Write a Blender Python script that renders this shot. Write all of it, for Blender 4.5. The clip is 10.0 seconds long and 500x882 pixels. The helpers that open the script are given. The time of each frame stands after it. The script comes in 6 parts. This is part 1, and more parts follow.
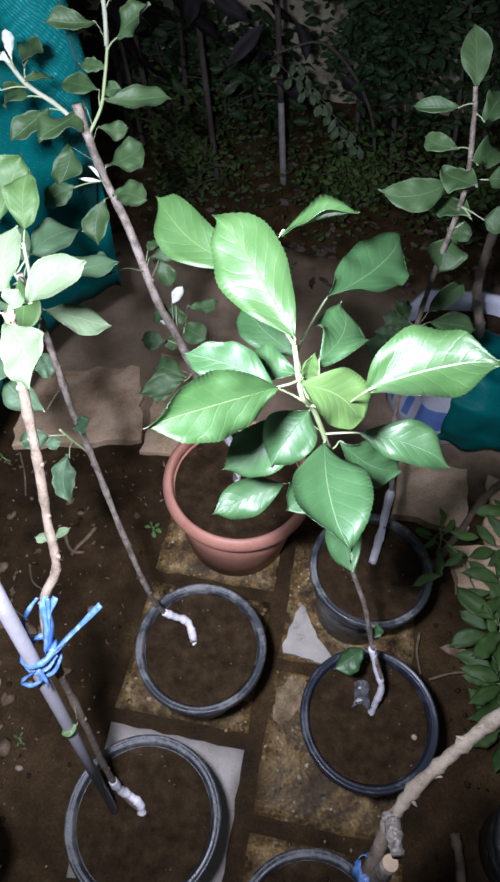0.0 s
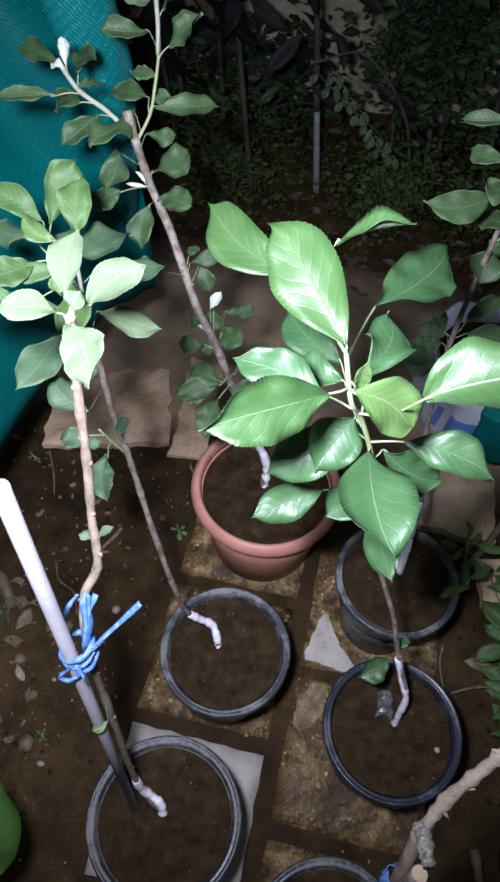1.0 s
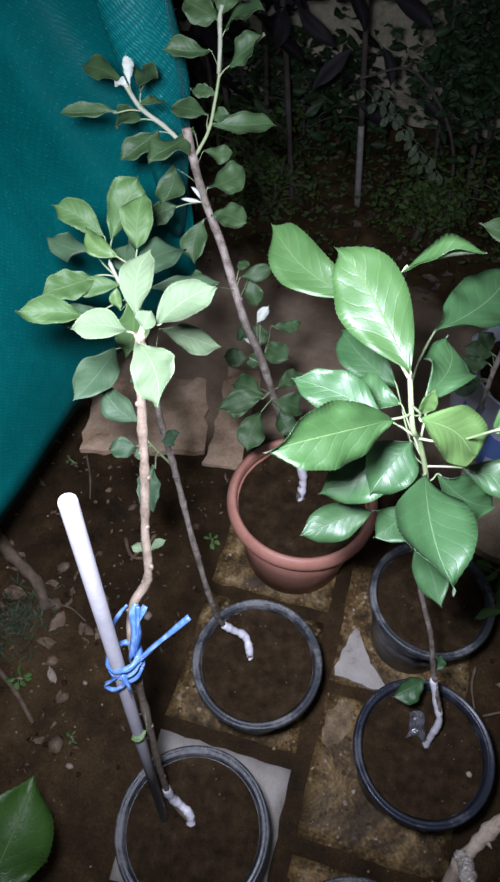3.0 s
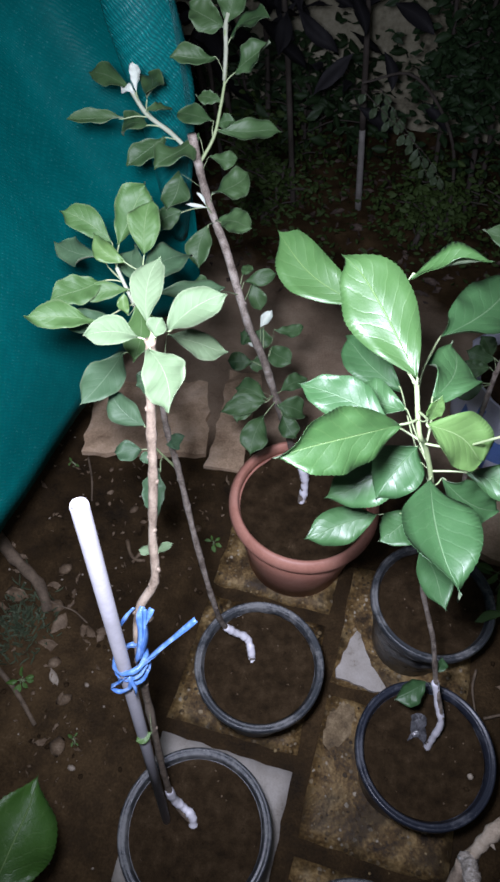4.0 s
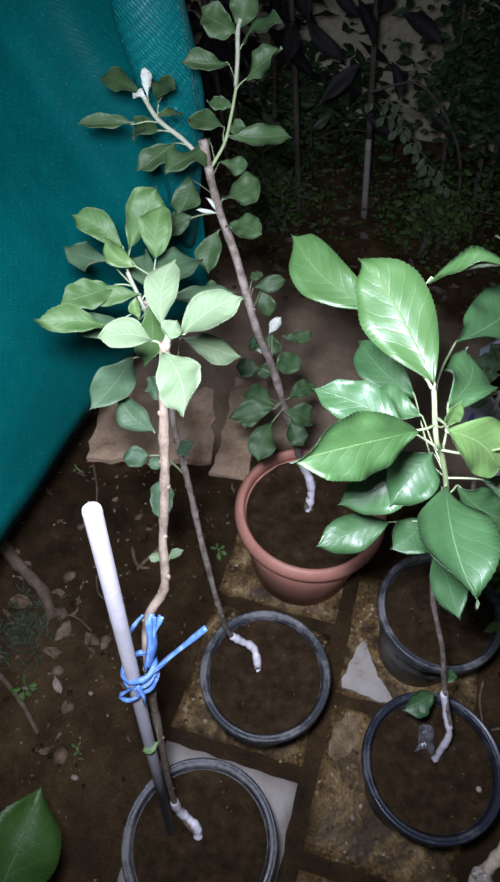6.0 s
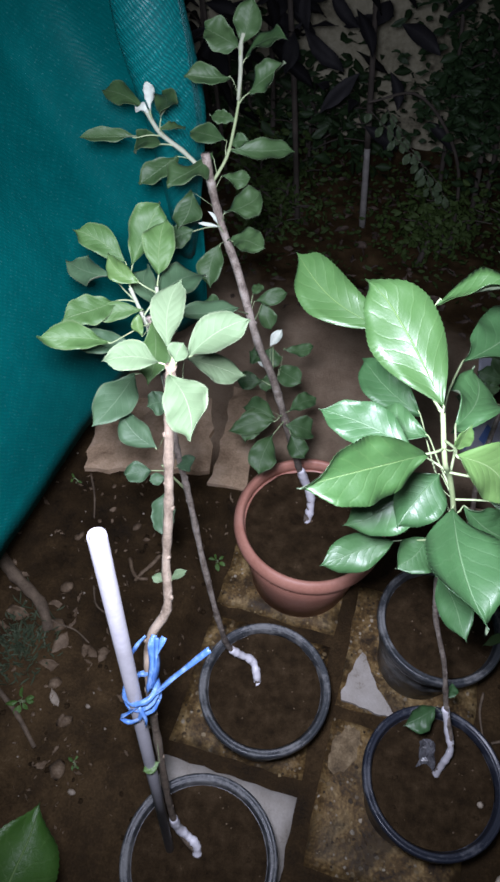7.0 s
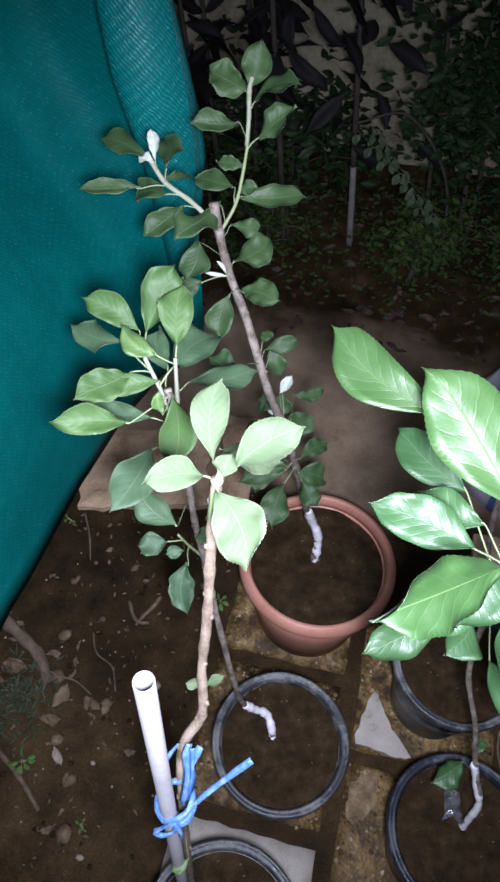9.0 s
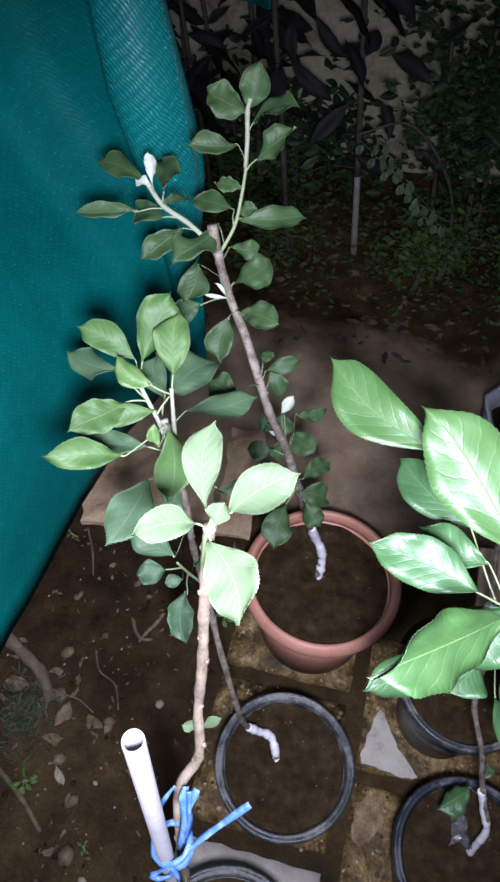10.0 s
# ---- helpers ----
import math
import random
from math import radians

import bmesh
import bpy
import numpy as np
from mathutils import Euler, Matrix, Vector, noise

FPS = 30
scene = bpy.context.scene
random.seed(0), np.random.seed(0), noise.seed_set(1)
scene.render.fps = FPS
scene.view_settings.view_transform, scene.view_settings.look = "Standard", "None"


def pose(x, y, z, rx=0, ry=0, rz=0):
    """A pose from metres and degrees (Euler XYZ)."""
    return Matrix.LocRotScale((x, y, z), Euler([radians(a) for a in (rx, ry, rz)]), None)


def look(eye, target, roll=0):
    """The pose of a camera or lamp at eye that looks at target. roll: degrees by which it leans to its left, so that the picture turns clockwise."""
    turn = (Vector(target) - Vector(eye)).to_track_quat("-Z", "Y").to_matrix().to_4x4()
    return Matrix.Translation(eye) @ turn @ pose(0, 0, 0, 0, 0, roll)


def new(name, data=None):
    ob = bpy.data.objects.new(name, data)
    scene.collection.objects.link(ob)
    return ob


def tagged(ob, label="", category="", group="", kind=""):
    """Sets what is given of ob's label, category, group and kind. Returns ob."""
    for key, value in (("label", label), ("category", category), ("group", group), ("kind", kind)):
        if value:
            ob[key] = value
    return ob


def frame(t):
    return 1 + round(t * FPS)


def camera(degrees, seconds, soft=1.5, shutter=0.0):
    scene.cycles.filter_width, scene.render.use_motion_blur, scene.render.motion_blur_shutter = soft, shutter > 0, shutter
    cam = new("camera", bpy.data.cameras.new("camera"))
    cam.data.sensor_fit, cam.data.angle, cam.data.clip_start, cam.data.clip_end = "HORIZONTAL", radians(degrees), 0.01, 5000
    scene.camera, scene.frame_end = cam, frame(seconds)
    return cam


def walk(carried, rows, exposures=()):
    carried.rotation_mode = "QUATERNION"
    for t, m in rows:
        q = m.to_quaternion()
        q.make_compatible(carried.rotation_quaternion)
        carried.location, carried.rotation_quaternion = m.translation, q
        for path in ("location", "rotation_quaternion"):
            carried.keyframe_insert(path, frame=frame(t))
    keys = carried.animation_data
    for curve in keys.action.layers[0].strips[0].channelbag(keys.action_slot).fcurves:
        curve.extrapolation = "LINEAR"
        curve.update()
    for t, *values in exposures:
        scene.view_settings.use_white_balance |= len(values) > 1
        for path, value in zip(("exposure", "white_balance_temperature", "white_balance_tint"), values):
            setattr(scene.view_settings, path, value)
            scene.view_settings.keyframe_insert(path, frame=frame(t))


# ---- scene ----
cam = camera(40.9, 10.0, soft=2.8)
PATH = [
    (0, (0.002, 0.155, 1.534), (-0.153, 1.269, -0.12), 3.4),
    (0.5, (-0.01, 0.15, 1.535), (-0.195, 1.26, -0.118), 3.0),
    (1, (-0.019, 0.146, 1.538), (-0.233, 1.263, -0.108), 2.8),
    (1.5, (-0.032, 0.147, 1.54), (-0.293, 1.259, -0.102), 2.1),
    (2, (-0.045, 0.146, 1.541), (-0.334, 1.246, -0.105), 1.6),
    (2.5, (-0.046, 0.146, 1.543), (-0.339, 1.256, -0.095), 1.5),
    (4, (-0.053, 0.141, 1.553), (-0.343, 1.261, -0.077), 1.9),
    (4.5, (-0.059, 0.145, 1.542), (-0.361, 1.277, -0.079), 1.5),
    (5, (-0.058, 0.142, 1.546), (-0.361, 1.281, -0.071), 1.5),
    (5.5, (-0.06, 0.14, 1.545), (-0.364, 1.275, -0.074), 1.8),
    (7, (-0.074, 0.152, 1.548), (-0.368, 1.305, -0.059), 2.5),
    (7.5, (-0.095, 0.171, 1.548), (-0.357, 1.337, -0.055), 3.5),
    (8, (-0.136, 0.198, 1.545), (-0.359, 1.379, -0.053), 2.4),
    (8.5, (-0.15, 0.207, 1.546), (-0.371, 1.387, -0.054), 1.9),
    (9, (-0.144, 0.224, 1.55), (-0.383, 1.404, -0.047), 2.9),
    (9.5, (-0.144, 0.246, 1.551), (-0.408, 1.421, -0.045), 2.6),
    (10, (-0.143, 0.254, 1.555), (-0.404, 1.438, -0.036), 1.9),
]
walk(cam, [(t, look(eye, target, roll)) for t, eye, target, roll in PATH], [(0, 0.74), (1, 0.56), (2.5, 0.38), (5.5, 0.26), (7, 0.26), (8.5, 0.41), (10, 0.52)])

# ---- light: night, the torch held beside the lens is the only strong light ----
world = bpy.data.worlds.new("night")
world.use_nodes = True
scene.world = world
world.node_tree.nodes["Background"].inputs[0].default_value = (0.80, 0.85, 1.0, 1)
world.node_tree.nodes["Background"].inputs[1].default_value = 0.052
torch = new("torch", bpy.data.lights.new("torch", "SPOT"))
torch.data.energy = 62.0
torch.data.spot_size, torch.data.spot_blend = radians(100), 1.0
torch.data.color = (0.955, 0.98, 1.23)
torch.data.shadow_soft_size = 0.034
torch.matrix_world = look((-0.112, 0.190, 1.554), (-0.345, 1.320, -0.065))
scene.view_settings.exposure = 0.0


# ---- materials ----
def material(name):
    m = bpy.data.materials.new(name)
    m.use_nodes = True
    nt = m.node_tree
    return m, nt, nt.nodes["Principled BSDF"]


def math_node(nt, op, a, b=None, clamp=False):
    n = nt.nodes.new("ShaderNodeMath")
    n.operation, n.use_clamp = op, clamp
    for k, v in enumerate((a, b)):
        if v is None:
            continue
        if isinstance(v, (int, float)):
            n.inputs[k].default_value = v
        else:
            nt.links.new(v, n.inputs[k])
    return n.outputs[0]


def noise_node(nt, scale, detail=4.0, rough=0.6, coords="Object"):
    tc = nt.nodes.new("ShaderNodeTexCoord")
    n = nt.nodes.new("ShaderNodeTexNoise")
    n.inputs["Scale"].default_value = scale
    n.inputs["Detail"].default_value = detail
    n.inputs["Roughness"].default_value = rough
    nt.links.new(tc.outputs[coords], n.inputs["Vector"])
    return n.outputs["Fac"]


def ramp(nt, fac, stops):
    r = nt.nodes.new("ShaderNodeValToRGB")
    while len(r.color_ramp.elements) < len(stops):
        r.color_ramp.elements.new(0.5)
    for e, (p, c) in zip(r.color_ramp.elements, stops):
        e.position, e.color = p, (*c, 1)
    nt.links.new(fac, r.inputs[0])
    return r.outputs[0]


def mix(nt, fac, a, b, mode="MIX"):
    n = nt.nodes.new("ShaderNodeMix")
    n.data_type, n.blend_type = "RGBA", mode
    for socket, v in ((n.inputs[0], fac), (n.inputs[6], a), (n.inputs[7], b)):
        if isinstance(v, (int, float)):
            socket.default_value = v
        elif isinstance(v, tuple):
            socket.default_value = (*v, 1)
        else:
            nt.links.new(v, socket)
    return n.outputs[2]


def bump(nt, bsdf, height, strength, distance):
    b = nt.nodes.new("ShaderNodeBump")
    b.inputs["Strength"].default_value, b.inputs["Distance"].default_value = strength, distance
    nt.links.new(height, b.inputs["Height"])
    nt.links.new(b.outputs[0], bsdf.inputs["Normal"])


def surface(name, stops, scale, fine, rough, bump_strength=0.3, bump_distance=0.002, rough_var=0.0, spec=0.5):
    """A worn surface: broad patches by the ramp, fine grain over them, relief and uneven gloss."""
    m, nt, bsdf = material(name)
    broad, grain = noise_node(nt, scale), noise_node(nt, fine, 3.0, 0.7)
    both = math_node(nt, "ADD", math_node(nt, "MULTIPLY", broad, 0.65), math_node(nt, "MULTIPLY", grain, 0.35))
    nt.links.new(ramp(nt, both, stops), bsdf.inputs["Base Color"])
    bsdf.inputs["Roughness"].default_value = rough
    bsdf.inputs["Specular IOR Level"].default_value = spec
    if rough_var:
        r = math_node(nt, "ADD", math_node(nt, "MULTIPLY", broad, -2 * rough_var), rough + rough_var, True)
        nt.links.new(r, bsdf.inputs["Roughness"])
    bump(nt, bsdf, both, bump_strength, bump_distance)
    return m


def leaf_material(name, dark, light, vein, rough, spec=0.5, relief=0.5, edge=0.0):
    """A leaf blade: paler midrib and side veins, puckered between them, sometimes a pale margin; the tones differ from leaf to leaf."""
    m, nt, bsdf = material(name)
    tc = nt.nodes.new("ShaderNodeTexCoord")
    sep = nt.nodes.new("ShaderNodeSeparateXYZ")
    nt.links.new(tc.outputs["UV"], sep.inputs[0])
    u, v = sep.outputs[0], sep.outputs[1]
    off = math_node(nt, "ABSOLUTE", math_node(nt, "MULTIPLY", math_node(nt, "SUBTRACT", u, 0.5), 2.0))
    wob = noise_node(nt, 45.0, 3.0)
    # the veins of the two halves do not meet at the midrib
    half = math_node(nt, "MULTIPLY", math_node(nt, "GREATER_THAN", u, 0.5), 0.045)
    phase = math_node(nt, "MULTIPLY", math_node(nt, "SUBTRACT", math_node(nt, "ADD", math_node(nt, "ADD", v, half), math_node(nt, "MULTIPLY", wob, 0.13)),
                      math_node(nt, "MULTIPLY", math_node(nt, "POWER", off, 0.85), 0.26)), 8.0)
    saw = math_node(nt, "MULTIPLY", math_node(nt, "ABSOLUTE", math_node(nt, "SUBTRACT", math_node(nt, "FRACT", phase), 0.5)), 2.0)
    side = math_node(nt, "MULTIPLY", math_node(nt, "SUBTRACT", saw, 0.80), 5.0, True)
    mid = math_node(nt, "SUBTRACT", 1.0, math_node(nt, "MULTIPLY", off, 32.0), True)
    lines = math_node(nt, "MAXIMUM", math_node(nt, "MULTIPLY", side, 0.045), math_node(nt, "MULTIPLY", mid, 0.42))
    info = nt.nodes.new("ShaderNodeObjectInfo")
    tone = math_node(nt, "ADD", math_node(nt, "MULTIPLY", info.outputs["Random"], 0.45),
                     math_node(nt, "ADD", math_node(nt, "MULTIPLY", noise_node(nt, 35.0), 0.40), math_node(nt, "MULTIPLY", noise_node(nt, 240.0, 3.0, 0.7), 0.25)))
    col = mix(nt, lines, mix(nt, tone, dark, light), vein)
    if edge:
        margin = math_node(nt, "MULTIPLY", math_node(nt, "SUBTRACT", math_node(nt, "ADD", off, math_node(nt, "MULTIPLY", wob, 0.12)), 0.93), 8.0, True)
        col = mix(nt, math_node(nt, "MULTIPLY", margin, edge), col, vein)
    nt.links.new(col, bsdf.inputs["Base Color"])
    uneven = noise_node(nt, 55.0, 3.0)
    nt.links.new(math_node(nt, "ADD", math_node(nt, "MULTIPLY", uneven, 0.22), rough - 0.10, True), bsdf.inputs["Roughness"])
    bsdf.inputs["Specular IOR Level"].default_value = spec
    fine = noise_node(nt, 520.0, 3.0, 0.7)
    h = math_node(nt, "MULTIPLY", math_node(nt, "MAXIMUM", math_node(nt, "MULTIPLY", side, 0.25), mid), -0.8)
    for amount, height in ((0.20, math_node(nt, "SUBTRACT", 1.0, saw)), (0.28, fine), (0.55, noise_node(nt, 50.0, 2.0)), (0.22, noise_node(nt, 190.0, 2.0))):
        h = math_node(nt, "ADD", h, math_node(nt, "MULTIPLY", height, amount))
    bump(nt, bsdf, h, relief, 0.0012)
    return m


LEAF = leaf_material("leaf_green", (0.018, 0.055, 0.014), (0.043, 0.098, 0.027), (0.17, 0.25, 0.09), 0.46, 0.62, 0.45)
LEAF_OLD = leaf_material("leaf_green_old", (0.021, 0.066, 0.022), (0.053, 0.126, 0.044), (0.18, 0.27, 0.15), 0.46, 0.58, 0.45)
LEAF_MATTE = leaf_material("leaf_matte", (0.025, 0.070, 0.017), (0.064, 0.128, 0.036), (0.24, 0.31, 0.17), 0.58, 0.40, 0.4, 0.28)
LEAF_MATTE_OLD = leaf_material("leaf_matte_old", (0.030, 0.070, 0.032), (0.062, 0.115, 0.056), (0.20, 0.27, 0.17), 0.58, 0.40, 0.4, 0.25)
LEAF_YOUNG = leaf_material("leaf_young", (0.045, 0.098, 0.026), (0.080, 0.146, 0.042), (0.26, 0.34, 0.17), 0.48, 0.5, 0.3)
LEAF_DOWNY = leaf_material("leaf_downy", (0.052, 0.084, 0.040), (0.087, 0.125, 0.066), (0.25, 0.30, 0.19), 0.72, 0.28, 0.4, 0.28)
LEAF_SPRAY = leaf_material("leaf_grey_green", (0.046, 0.077, 0.038), (0.078, 0.113, 0.058), (0.19, 0.23, 0.14), 0.5, 0.45, 0.3)
LEAF_DULL = leaf_material("leaf_dull", (0.018, 0.050, 0.015), (0.050, 0.097, 0.033), (0.20, 0.27, 0.16), 0.56, 0.42, 0.4, 0.28)
LEAF_BACK = leaf_material("leaf_underside", (0.17, 0.23, 0.14), (0.25, 0.31, 0.20), (0.36, 0.42, 0.29), 0.65, 0.25, 0.4)
LEAF_PALE = leaf_material("leaf_silver_bud", (0.40, 0.45, 0.38), (0.52, 0.56, 0.48), (0.58, 0.61, 0.54), 0.7, 0.2, 0.3)
LEAF_WEED_DARK = leaf_material("leaf_weed_dark", (0.030, 0.075, 0.018), (0.065, 0.130, 0.032), (0.12, 0.19, 0.07), 0.55, 0.4, 0.3)
LEAF_BROAD = leaf_material("leaf_broad_toothed", (0.013, 0.052, 0.007), (0.066, 0.155, 0.026), (0.32, 0.44, 0.20), 0.42, 0.55, 1.0)
LEAF_WEED = leaf_material("leaf_weed", (0.050, 0.125, 0.024), (0.105, 0.205, 0.045), (0.17, 0.27, 0.10), 0.5, 0.4, 0.3)
GRASS = surface("dull_grass", [(0.3, (0.045, 0.070, 0.035)), (0.7, (0.10, 0.13, 0.075))], 30, 200, 0.6, 0.2, 0.0005)
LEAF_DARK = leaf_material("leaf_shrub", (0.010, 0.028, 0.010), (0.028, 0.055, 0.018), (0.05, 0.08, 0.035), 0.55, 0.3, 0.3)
# unlit leaves seen as silhouettes: the shade is put into this near-black colour
LEAF_SILHOUETTE = leaf_material("leaf_silhouette", (0.007, 0.007, 0.008), (0.018, 0.017, 0.019), (0.03, 0.028, 0.028), 0.65, 0.25, 0.3)
LEAF_UNDER = leaf_material("leaf_undergrowth", (0.014, 0.030, 0.007), (0.050, 0.086, 0.017), (0.06, 0.10, 0.03), 0.65, 0.3, 0.3)
PETIOLE = surface("petiole_green", [(0.3, (0.19, 0.26, 0.115)), (0.7, (0.34, 0.40, 0.235))], 60, 400, 0.55, 0.2, 0.0005)
SHOOT = surface("green_shoot", [(0.3, (0.16, 0.22, 0.090)), (0.7, (0.29, 0.35, 0.185))], 40, 300, 0.6, 0.4, 0.0008)
SHOOT_DOWNY = surface("downy_shoot", [(0.3, (0.24, 0.265, 0.18)), (0.7, (0.36, 0.385, 0.29))], 60, 400, 0.8, 0.4, 0.0008)
BARK = surface("young_bark", [(0.38, (0.083, 0.064, 0.050)), (0.49, (0.200, 0.165, 0.132)), (0.64, (0.35, 0.31, 0.262))], 60, 480, 0.7, 0.8, 0.002)
BARK_PALE = surface("pale_bark", [(0.36, (0.17, 0.132, 0.092)), (0.49, (0.30, 0.245, 0.18)), (0.64, (0.42, 0.36, 0.28))], 40, 400, 0.65, 0.8, 0.002)
BARK_GREY = surface("grey_brown_bark", [(0.36, (0.090, 0.066, 0.045)), (0.49, (0.195, 0.152, 0.110)), (0.64, (0.30, 0.245, 0.185))], 55, 460, 0.7, 0.9, 0.002)
BARK_DARK = surface("shrub_bark", [(0.3, (0.03, 0.024, 0.018)), (0.7, (0.085, 0.072, 0.058))], 20, 200, 0.8, 0.5, 0.002)
BARK_LIMED = surface("limed_bark", [(0.3, (0.12, 0.112, 0.10)), (0.7, (0.33, 0.32, 0.295))], 20, 200, 0.8, 0.5, 0.002)
WOOD_CUT = surface("cut_wood", [(0.3, (0.45, 0.33, 0.21)), (0.7, (0.62, 0.48, 0.33))], 120, 700, 0.7, 0.3, 0.0005)
TAPE = surface("grafting_tape", [(0.3, (0.74, 0.73, 0.79)), (0.6, (0.86, 0.85, 0.89))], 70, 350, 0.4, 0.5, 0.001)
FILM = surface("clear_film_scrap", [(0.36, (0.055, 0.055, 0.058)), (0.55, (0.12, 0.12, 0.128)), (0.7, (0.30, 0.30, 0.32))], 90, 300, 0.18, 0.6, 0.003)
PIPE = surface("white_plastic_pipe", [(0.32, (0.27, 0.265, 0.28)), (0.55, (0.36, 0.355, 0.375)), (0.75, (0.43, 0.425, 0.445))], 14, 160, 0.55, 0.15, 0.0006)
RAFFIA = surface("blue_raffia", [(0.30, (0.016, 0.066, 0.28)), (0.52, (0.085, 0.190, 0.43)), (0.74, (0.33, 0.43, 0.60))], 110, 1400, 0.38, 0.5, 0.001)
TERRACOTTA = surface("terracotta_plastic", [(0.3, (0.44, 0.190, 0.132)), (0.52, (0.57, 0.268, 0.195)), (0.75, (0.65, 0.36, 0.28))], 12, 140, 0.5, 0.2, 0.0008, 0.1)
SOIL_POT = surface("potting_soil", [(0.34, (0.014, 0.009, 0.0045)), (0.50, (0.036, 0.0225, 0.0105)), (0.62, (0.060, 0.039, 0.020)), (0.74, (0.150, 0.105, 0.060))], 34, 420, 0.88, 1.0, 0.006, 0.0, 0.10)
PEBBLE = surface("pale_pebble", [(0.3, (0.25, 0.20, 0.14)), (0.7, (0.52, 0.45, 0.36))], 60, 300, 0.7, 0.4, 0.001)
AGGREGATE = surface("ochre_aggregate", [(0.3, (0.16, 0.105, 0.045)), (0.55, (0.32, 0.23, 0.105)), (0.72, (0.52, 0.44, 0.28))], 90, 300, 0.6, 0.4, 0.001)
LITTER = surface("dry_leaf", [(0.32, (0.078, 0.050, 0.028)), (0.5, (0.155, 0.106, 0.062)), (0.68, (0.285, 0.212, 0.135))], 45, 260, 0.75, 0.4, 0.001)
# darker copy of LITTER: the murk under the far shrubs is in its colour
LITTER_DARK = surface("dry_leaf_dimmed", [(0.3, (0.026, 0.017, 0.012)), (0.5, (0.062, 0.042, 0.030)), (0.68, (0.17, 0.125, 0.095))], 22, 200, 0.8, 0.4, 0.001)
TWIG = surface("dead_twig", [(0.36, (0.075, 0.054, 0.035)), (0.64, (0.24, 0.18, 0.12))], 30, 300, 0.8, 0.5, 0.001)
KERB = surface("old_sandstone", [(0.32, (0.325, 0.215, 0.127)), (0.5, (0.611, 0.436, 0.280)), (0.68, (0.806, 0.630, 0.448))], 16, 190, 0.85, 0.7, 0.005)
SANDY = surface("dried_sandy_mud", [(0.36, (0.075, 0.050, 0.024)), (0.5, (0.20, 0.140, 0.070)), (0.64, (0.36, 0.275, 0.155))], 40, 240, 0.75, 0.5, 0.003)
CEMENT = surface("smeared_cement", [(0.30, (0.20, 0.165, 0.125)), (0.42, (0.44, 0.405, 0.35)), (0.7, (0.60, 0.57, 0.52))], 22, 240, 0.6, 0.3, 0.002, 0.1)
PLASTER = surface("back_wall_plaster", [(0.34, (0.14, 0.125, 0.080)), (0.5, (0.37, 0.345, 0.235)), (0.66, (0.54, 0.51, 0.365))], 5.0, 60, 0.9, 0.3, 0.004)
SACK = surface("white_woven_sack", [(0.3, (0.46, 0.48, 0.58)), (0.6, (0.68, 0.70, 0.80))], 9, 260, 0.5, 0.4, 0.003)
SACK_BLUE = surface("blue_sack_print", [(0.3, (0.05, 0.13, 0.42)), (0.6, (0.16, 0.28, 0.62))], 9, 260, 0.5, 0.4, 0.002)


def pot_plastic(name, body, dust, cover):
    """Black plastic with dried mud splashed over it in sharp-edged patches and specks."""
    m, nt, bsdf = material(name)
    splash, smear, speck = noise_node(nt, 42.0, 6.0, 0.72), noise_node(nt, 13.0, 3.0), noise_node(nt, 240.0, 2.0)
    mud = math_node(nt, "MULTIPLY", math_node(nt, "SUBTRACT", math_node(nt, "ADD", math_node(nt, "MULTIPLY", splash, 0.6), math_node(nt, "MULTIPLY", smear, 0.4)), 0.56 - cover), 9.0, True)
    dots = math_node(nt, "MULTIPLY", math_node(nt, "SUBTRACT", speck, 0.66), 14.0, True)
    col = mix(nt, math_node(nt, "MULTIPLY", mud, 0.75), body, dust)
    nt.links.new(mix(nt, math_node(nt, "MULTIPLY", dots, 0.6), col, tuple(1.7 * c for c in dust)), bsdf.inputs["Base Color"])
    nt.links.new(math_node(nt, "ADD", math_node(nt, "MULTIPLY", mud, 0.36), 0.34), bsdf.inputs["Roughness"])
    bump(nt, bsdf, math_node(nt, "ADD", mud, math_node(nt, "MULTIPLY", speck, 0.5)), 0.35, 0.0012)
    return m


POT_BLACK = pot_plastic("dusty_black_plastic", (0.046, 0.052, 0.058), (0.25, 0.255, 0.25), 0.075)
POT_NAVY = pot_plastic("blue_black_plastic", (0.020, 0.025, 0.038), (0.120, 0.130, 0.148), 0.04)


